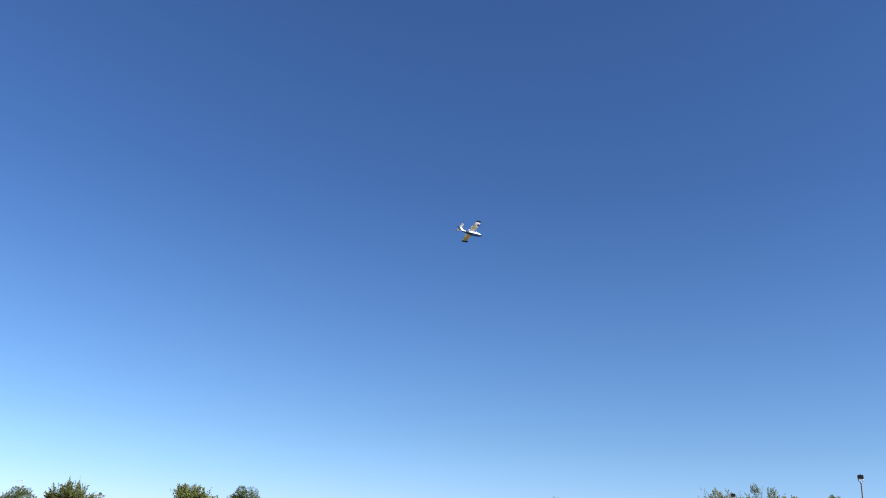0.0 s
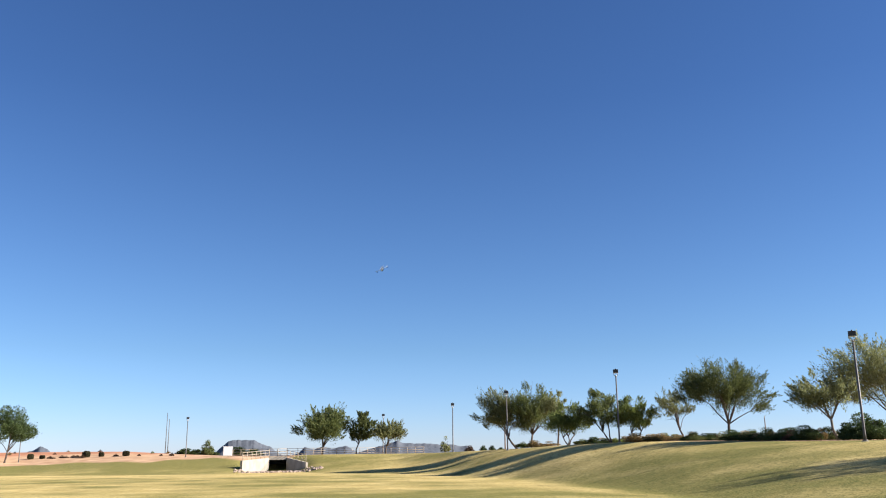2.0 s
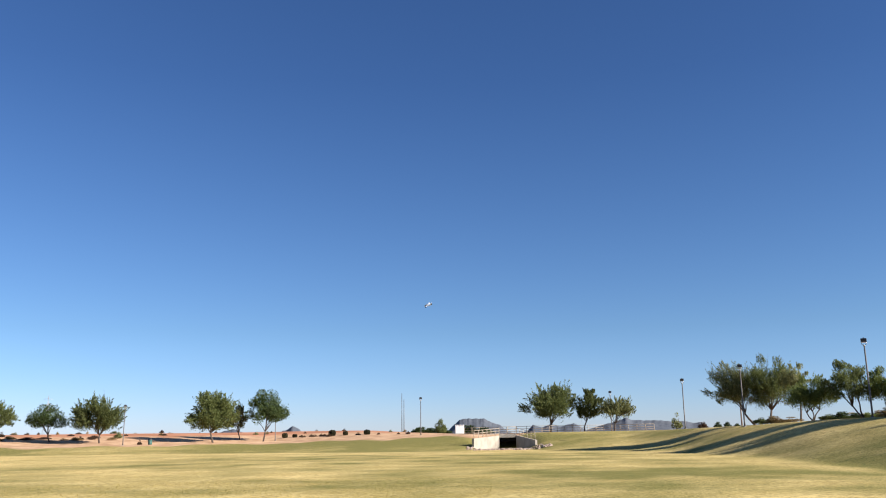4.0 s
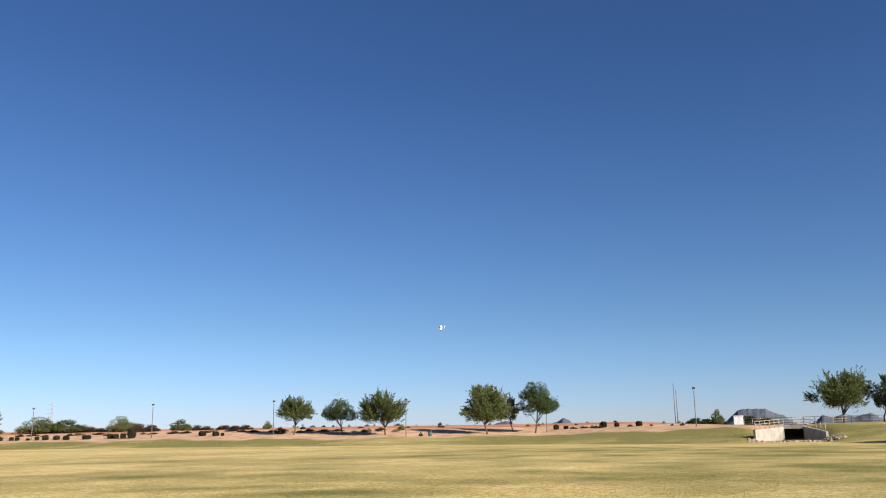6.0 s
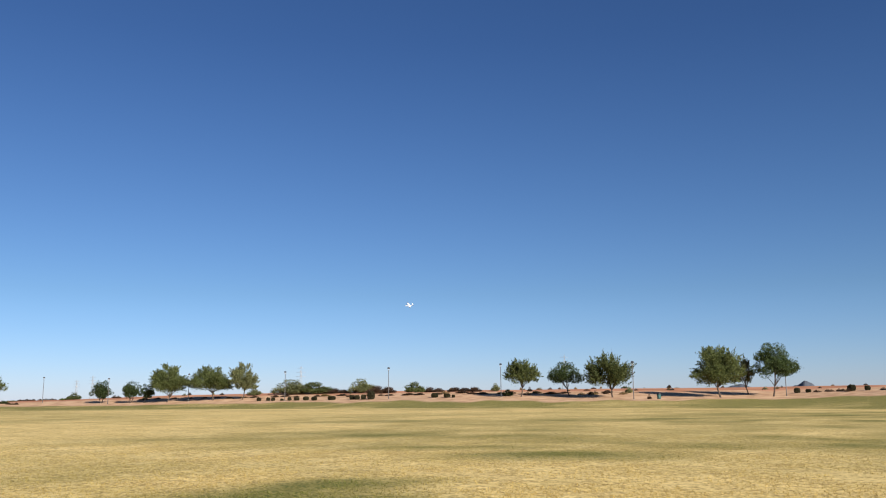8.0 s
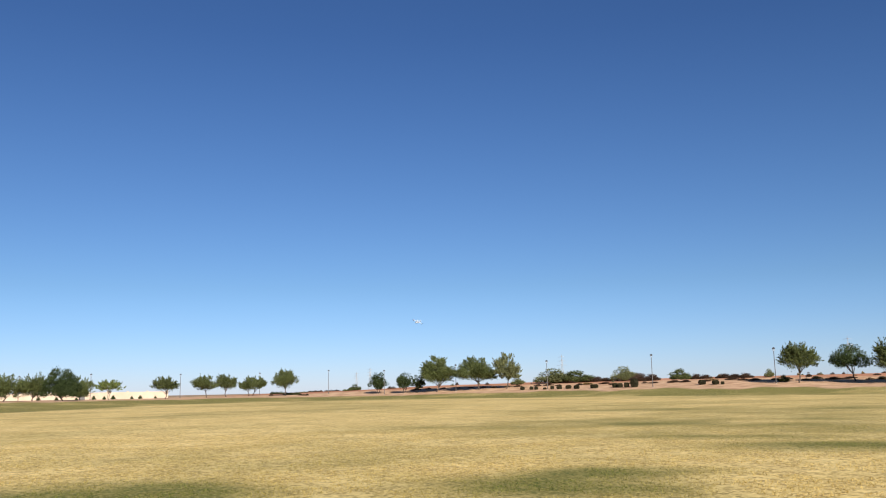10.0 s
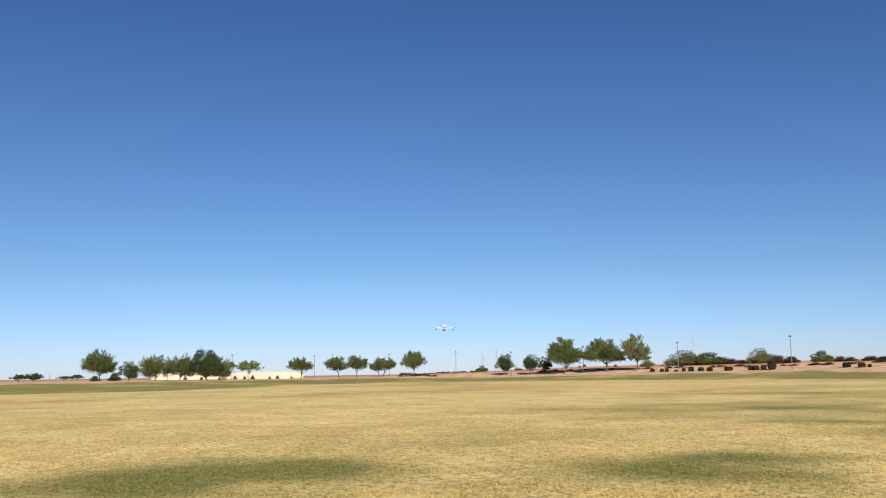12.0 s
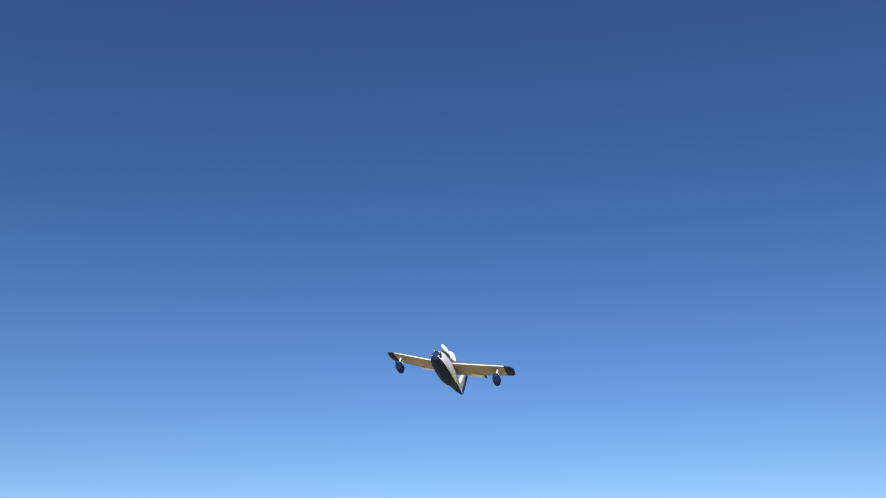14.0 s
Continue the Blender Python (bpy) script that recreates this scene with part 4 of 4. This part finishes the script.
# ---- grass blades on the nearest lawn ----
def lawn_blades():
    rng = np.random.default_rng(77)
    n = 110000
    b = np.radians(rng.uniform(-112, -12, n))
    d = 10.5 + 26 * rng.random(n) ** 1.5
    x, y = d * np.sin(b), d * np.cos(b)
    keep = np.array([noise.noise(Vector((px * 0.9, py * 0.9, 1.7))) > -0.25 for px, py in zip(x, y)])
    x, y = x[keep], y[keep]
    n = len(x)
    z = height(x, y)
    turn, lean = rng.random(n) * 2 * np.pi, rng.normal(size=(n, 2)) * 0.02
    tall, wide = 0.015 + 0.024 * rng.random(n) ** 2, 0.007 + 0.010 * rng.random(n)
    a = np.stack([x - wide * np.cos(turn), y - wide * np.sin(turn), z - 0.003], 1)
    c = np.stack([x + wide * np.cos(turn), y + wide * np.sin(turn), z - 0.003], 1)
    t = np.stack([x + lean[:, 0], y + lean[:, 1], z + tall], 1)
    v = np.stack([a, c, t], 1).reshape(-1, 3)
    green = greenness(x, y)
    ob = raw("grass", v, np.arange(3 * n).reshape(-1, 3), BLADES)
    at_vertex = ob.data.attributes.new("green", "FLOAT", "POINT")
    at_vertex.data.foreach_set("value", np.repeat(green, 3).astype(np.float32))
    return tagged(ob, "short dry bermuda grass blades on the lawn", "grass", kind="stuff")


def blade_material():
    m, nodes, links, b = material("grass_blade", 0.9)
    b.inputs["Specular IOR Level"].default_value = 0.05
    island = nodes.new("ShaderNodeNewGeometry").outputs["Random Per Island"]
    a = nodes.new("ShaderNodeAttribute")
    a.attribute_name = "green"
    c = mixed(nodes, links, a.outputs["Fac"], mixed(nodes, links, island, (0.40, 0.29, 0.085), (0.70, 0.53, 0.19)), mixed(nodes, links, island, (0.09, 0.11, 0.02), (0.26, 0.25, 0.07)))
    links.new(c, b.inputs["Base Color"])
    t = nodes.new("ShaderNodeBsdfTranslucent")
    links.new(c, t.inputs["Color"])
    mix = nodes.new("ShaderNodeMixShader")
    mix.inputs[0].default_value = 0.45
    links.new(b.outputs[0], mix.inputs[1])
    links.new(t.outputs[0], mix.inputs[2])
    links.new(mix.outputs[0], nodes["Material Output"].inputs["Surface"])
    return m


BLADES = blade_material()
lawn_blades()


# ---- the model seaplane ----
NAVY = surface("navy_paint", (0.010, 0.022, 0.075), (0.016, 0.034, 0.11), 0.6, 0, 3, 40, 0.05, 0.001)
FOAM = surface("cool_white_foam", (0.60, 0.65, 0.73), (0.66, 0.71, 0.79), 0.5, 0, 6, 60, 0.1, 0.001)
UNDERSIDE = surface("grey_underside", (0.21, 0.21, 0.22), (0.27, 0.27, 0.285), 0.6, 0, 6, 60, 0.1, 0.001)
CANOPY = surface("smoked_canopy", (0.012, 0.013, 0.016), (0.02, 0.022, 0.026), 0.12, 0, 6, 60, 0.02, 0.001)

NAVY.node_tree.nodes["Principled BSDF"].inputs["Specular IOR Level"].default_value = 0.05


def loft(bm, sections, closed=True, index=None):
    """Skin over rings of points; index(k) picks the material of strip k."""
    rings = [[bm.verts.new(p) for p in ring] for ring in sections]
    n = len(rings[0])
    for a, b in zip(rings, rings[1:]):
        for k in range(n):
            f = bm.faces.new((a[k], a[(k + 1) % n], b[(k + 1) % n], b[k]))
            f.smooth = True
            f.material_index = index(k) if index else 0
    bm.faces.new(rings[0][::-1])
    bm.faces.new(rings[-1])
    bmesh.ops.recalc_face_normals(bm, faces=bm.faces)
    return bm


def foil(x, y, z, chord, thick=0.12, twist=0.0):
    """An aerofoil section across x: leading edge at y, chord running back."""
    pts = []
    for u, v in ((0, 0), (0.03, 0.32), (0.12, 0.62), (0.3, 0.8), (0.6, 0.55), (1, 0.03), (1, -0.03), (0.6, -0.12), (0.3, -0.22), (0.1, -0.25), (0.02, -0.14)):
        pts.append((x, y - u * chord, z + v * thick * chord))
    return pts


def seaplane():
    root = thing("model_seaplane", Matrix(), "white radio-controlled model seaplane with navy wing tips and floats", "model aircraft")
    # hull: white above the chine, navy planing bottom with a step
    rings = []
    for y, w, top, chine, keel in ((0.385, 0.008, 0.030, 0.004, -0.006), (0.37, 0.026, 0.048, -0.004, -0.026), (0.32, 0.044, 0.064, -0.014, -0.044), (0.24, 0.054, 0.080, -0.022, -0.054), (0.12, 0.058, 0.088, -0.026, -0.060),
                                   (0.0, 0.057, 0.086, -0.028, -0.062), (-0.06, 0.054, 0.080, -0.028, -0.060), (-0.065, 0.053, 0.080, -0.018, -0.042), (-0.2, 0.040, 0.062, -0.006, -0.024), (-0.34, 0.024, 0.048, 0.006, -0.006), (-0.45, 0.010, 0.040, 0.020, 0.012)):
        half = [(0, top), (w * 0.62, top - 0.10 * (top - chine)), (w * 0.93, chine + 0.62 * (top - chine)), (w, chine + 0.25 * (top - chine)), (w * 1.06, chine), (w * 0.5, (chine + keel) / 2 - 0.002), (0, keel)]
        ring = [(x, y, z) for x, z in half] + [(-x, y, z) for x, z in half[-2:0:-1]]
        rings.append(ring)
    bm = bmesh.new()
    loft(bm, rings, index=lambda k: 1 if 4 <= k <= 7 else 0)
    part("hull", bm, (FOAM, NAVY), root)
    bm = bmesh.new()
    loft(bm, [[(s * w, y, z) for s, z in ((-1, zl), (-0.8, zl + 0.6 * h), (0, zl + h), (0.8, zl + 0.6 * h), (1, zl), (0, zl - 0.01))] for y, w, zl, h in ((0.30, 0.012, 0.056, 0.006), (0.25, 0.038, 0.064, 0.034), (0.17, 0.046, 0.074, 0.046), (0.08, 0.040, 0.078, 0.034), (0.03, 0.015, 0.078, 0.012))])
    part("canopy", bm, CANOPY, root, "dark smoked canopy")
    bm = bmesh.new()
    loft(bm, [[(w * math.cos(a), y, c + h * math.sin(a)) for a in (2 * math.pi * k / 12 for k in range(12))] for y, w, h, c in ((0.392, 0.004, 0.014, 0.012), (0.386, 0.013, 0.026, 0.012), (0.365, 0.031, 0.040, 0.011), (0.345, 0.039, 0.048, 0.010))])
    part("nose_cap", bm, NAVY, root, "navy blue nose")
    # wings with dihedral, navy tips, floats on struts
    for s in (-1, 1):
        bm = bmesh.new()
        loft(bm, [foil(s * x, 0.095 - 0.02 * x, 0.060 + 0.075 * x, c, 0.105) for x, c in ((0.03, 0.228), (0.2, 0.214), (0.435, 0.18))])
        for f in bm.faces:
            f.normal_update()
            f.material_index = 1 if f.normal.z < -0.6 else 0
        wing = part("wing", bm, (FOAM, UNDERSIDE), root)
        bm = bmesh.new()
        loft(bm, [foil(s * x, 0.095 - 0.02 * x - e, 0.060 + 0.075 * x, c, 0.106) for x, c, e in ((0.436, 0.1805, 0), (0.48, 0.17, 0.005), (0.497, 0.13, 0.025), (0.502, 0.08, 0.05))])
        part("wing_tip", bm, NAVY, wing, "navy blue wing tip")
        bm = bmesh.new()
        box(bm, (min(s * 0.06, s * 0.25), -0.126, 0.070), (max(s * 0.06, s * 0.25), -0.096, 0.0745))
        part("flap", bm, FOAM, wing)
        bm = bmesh.new()
        rings = []
        for y, w, top, low in ((0.095, 0.010, 0.028, 0.018), (0.085, 0.019, 0.033, 0.008), (0.045, 0.024, 0.036, -0.016), (0.0, 0.024, 0.036, -0.022), (-0.032, 0.023, 0.034, -0.022), (-0.038, 0.020, 0.030, -0.016)):
            rings.append([(s * 0.385 + x * w, y, z) for x, z in ((-0.8, top), (0.8, top), (1, top - 0.006), (1, low + 0.012), (0.45, low), (-0.45, low), (-1, low + 0.012), (-1, top - 0.006))])
        loft(bm, rings)
        for f in bm.faces:
            f.smooth = False
        flt = part("float", bm, NAVY, wing, "navy blue wing float")
        for dy in (0.05, 0.0):
            bm = bmesh.new()
            tube(bm, [(s * 0.385, dy, 0.03), (s * 0.385, dy * 0.8, 0.09)], [0.006, 0.006], 6)
            part("strut", bm, FOAM, flt)
    # pylon, motor pod and propeller over the wing
    bm = bmesh.new()
    loft(bm, [[(x, y, z) for x, y in ((0, a), (0.010, (a + b) / 2 + 0.01), (0, b), (-0.010, (a + b) / 2 + 0.01))] for z, a, b in ((0.07, 0.06, -0.08), (0.125, 0.045, -0.065))])
    part("pylon", bm, FOAM, root)
    bm = bmesh.new()
    loft(bm, [[(w * math.cos(a), y, 0.145 + w * math.sin(a)) for a in (2 * math.pi * k / 12 for k in range(12))] for y, w in ((0.085, 0.010), (0.075, 0.022), (0.04, 0.031), (-0.03, 0.031), (-0.085, 0.020), (-0.11, 0.006))])
    pod = part("motor_pod", bm, FOAM, root)
    prop = new("propeller")
    prop.parent = pod
    bm = bmesh.new()
    tube(bm, [(0, 0.088, 0), (0, 0.10, 0), (0, 0.118, 0)], [0.014, 0.012, 0.002], 10)
    for s in (-1, 1):
        loft(bm, [[(s * x, 0.096 + dy, dz) for dy, dz in ((-0.003, -w), (0.003, -w), (0.003 + t, w), (-0.003 + t, w))] for x, w, t in ((0.010, 0.006, 0.004), (0.04, 0.013, 0.006), (0.075, 0.011, 0.003), (0.09, 0.004, 0.0))])
    me = bpy.data.meshes.new("propeller")
    bm.to_mesh(me)
    bm.free()
    me.materials.append(FOAM)
    bpy.data.objects.remove(prop)
    prop = new("propeller", me)
    prop.parent = pod
    prop.location = (0, 0, 0.145)
    # tail
    bm = bmesh.new()
    loft(bm, [[(x, y, z) for x, y in ((0, a), (0.009, (a * 2 + b) / 3), (0, b), (-0.009, (a * 2 + b) / 3))] for z, a, b in ((0.03, -0.25, -0.455), (0.10, -0.315, -0.466), (0.215, -0.365, -0.480))])
    part("fin", bm, FOAM, root)
    bm = bmesh.new()
    loft(bm, [[(x, y, z) for x, y in ((-0.006, a), (0.006, a), (0.001, b), (-0.001, b))] for z, a, b in ((0.035, -0.457, -0.50), (0.10, -0.468, -0.515), (0.21, -0.482, -0.52))])
    part("rudder", bm, NAVY, root, "navy blue rudder")
    bm = bmesh.new()
    loft(bm, [foil(x, -0.355 - 0.10 * abs(x), 0.180, 0.105 - 0.15 * abs(x), 0.09) for x in (-0.165, -0.15, 0, 0.15, 0.165)])
    tail = part("stabiliser", bm, FOAM, root)
    for s in (-1, 1):
        bm = bmesh.new()
        loft(bm, [foil(s * x, -0.355 - 0.10 * x, 0.180, 0.106 - 0.15 * x, 0.091) for x in (0.167, 0.18, 0.185)])
        part("stabiliser_tip", bm, NAVY, tail)
    return root, prop


plane, propeller = seaplane()


def over(b, d, el, heading, nose, bank):
    """A pose of the plane: bearing, ground distance and height angle from the eye; then heading, nose-up and lean to its right."""
    x, y, z = d * math.sin(radians(b)), d * math.cos(radians(b)), 1.6 + d * math.tan(radians(el))
    return fly(x, y, z, heading, nose, bank)


def fly(x, y, z, heading, nose, bank):
    return Matrix.Translation((x, y, z)) @ pose(0, 0, 0, 0, 0, -heading) @ pose(0, 0, 0, nose) @ pose(0, 0, 0, 0, bank)


def motions():
    walk(plane, [
        (0.0, fly(-5.76, 25.03, 11.312, 41.6, 2.8, -28.4)), (0.2, fly(-4.92, 27.71, 10.917, 36.9, 1.3, -25.6)), (0.4, fly(-4.31, 31.11, 11.175, 29.9, 3.8, -27.2)), (0.6, fly(-3.60, 34.14, 11.372, 25.3, 2.9, -28.2)),
        (0.8, fly(-3.04, 37.72, 11.812, 18.0, 7.6, -26.2)), (1.0, fly(-2.33, 41.39, 12.287, 11.4, 3.7, -25.9)),
        (1.5, over(-3.15, 50, 13.33, 2, 4, -27)), (2.0, over(-4.21, 57, 12.39, -12, 3, -28)), (2.5, over(-6.38, 64, 11.36, -28, 2, -30)), (3.0, over(-9.15, 70, 10.31, -44, 0, -32)),
        (4.25, over(-18.2, 81, 8.35, -84, -2, -36)), (5.5, over(-28.60, 86, 6.86, -114, 0, -40)), (6.0, over(-32.95, 87.5, 6.89, -121, 0, -40)), (6.5, over(-37.35, 88.5, 6.84, -127, 0, -40)),
        (7.0, over(-41.62, 89, 6.83, -133, 0, -40)), (7.5, over(-45.90, 88.5, 6.51, -143, -2, -40)), (8.0, over(-50.13, 87, 6.14, -158, -3, -38)), (8.5, over(-54.46, 84, 5.71, -176, -3, -36)),
        (9.0, over(-58.52, 80, 5.38, -195, -3, -33)), (10.25, over(-68.6, 67.5, 4.25, -227, -4, -22)), (11.5, over(-72.34, 47, 3.09, -247, -4, -9)),
        (12.0, fly(-35.70, 10.55, 3.495, -248.9, -3.9, -1.9)), (12.5, fly(-27.81, 7.34, 3.370, -248.5, -2.7, -3.4)), (13.0, fly(-21.70, 4.73, 3.325, -251.7, -2.4, -6.9)), (13.5, fly(-14.64, 2.20, 3.276, -251.8, 3.0, -6.2)),
        (13.7, fly(-11.89, 1.23, 3.352, -252.3, 4.3, -7.7)), (13.8, fly(-10.16, 0.82, 3.411, -252.6, 4.8, -9.2)), (13.9, fly(-8.04, 0.45, 3.311, -253.5, 5.3, -10.1)), (14.0, fly(-6.28, 0.19, 3.157, -254.7, 8.3, -11.5))])
    # the propeller turns steadily
    walk(propeller, [(i / 10, pose(0, 0, 0.145, 0, 73 * i, 0)) for i in range(141)])


motions()
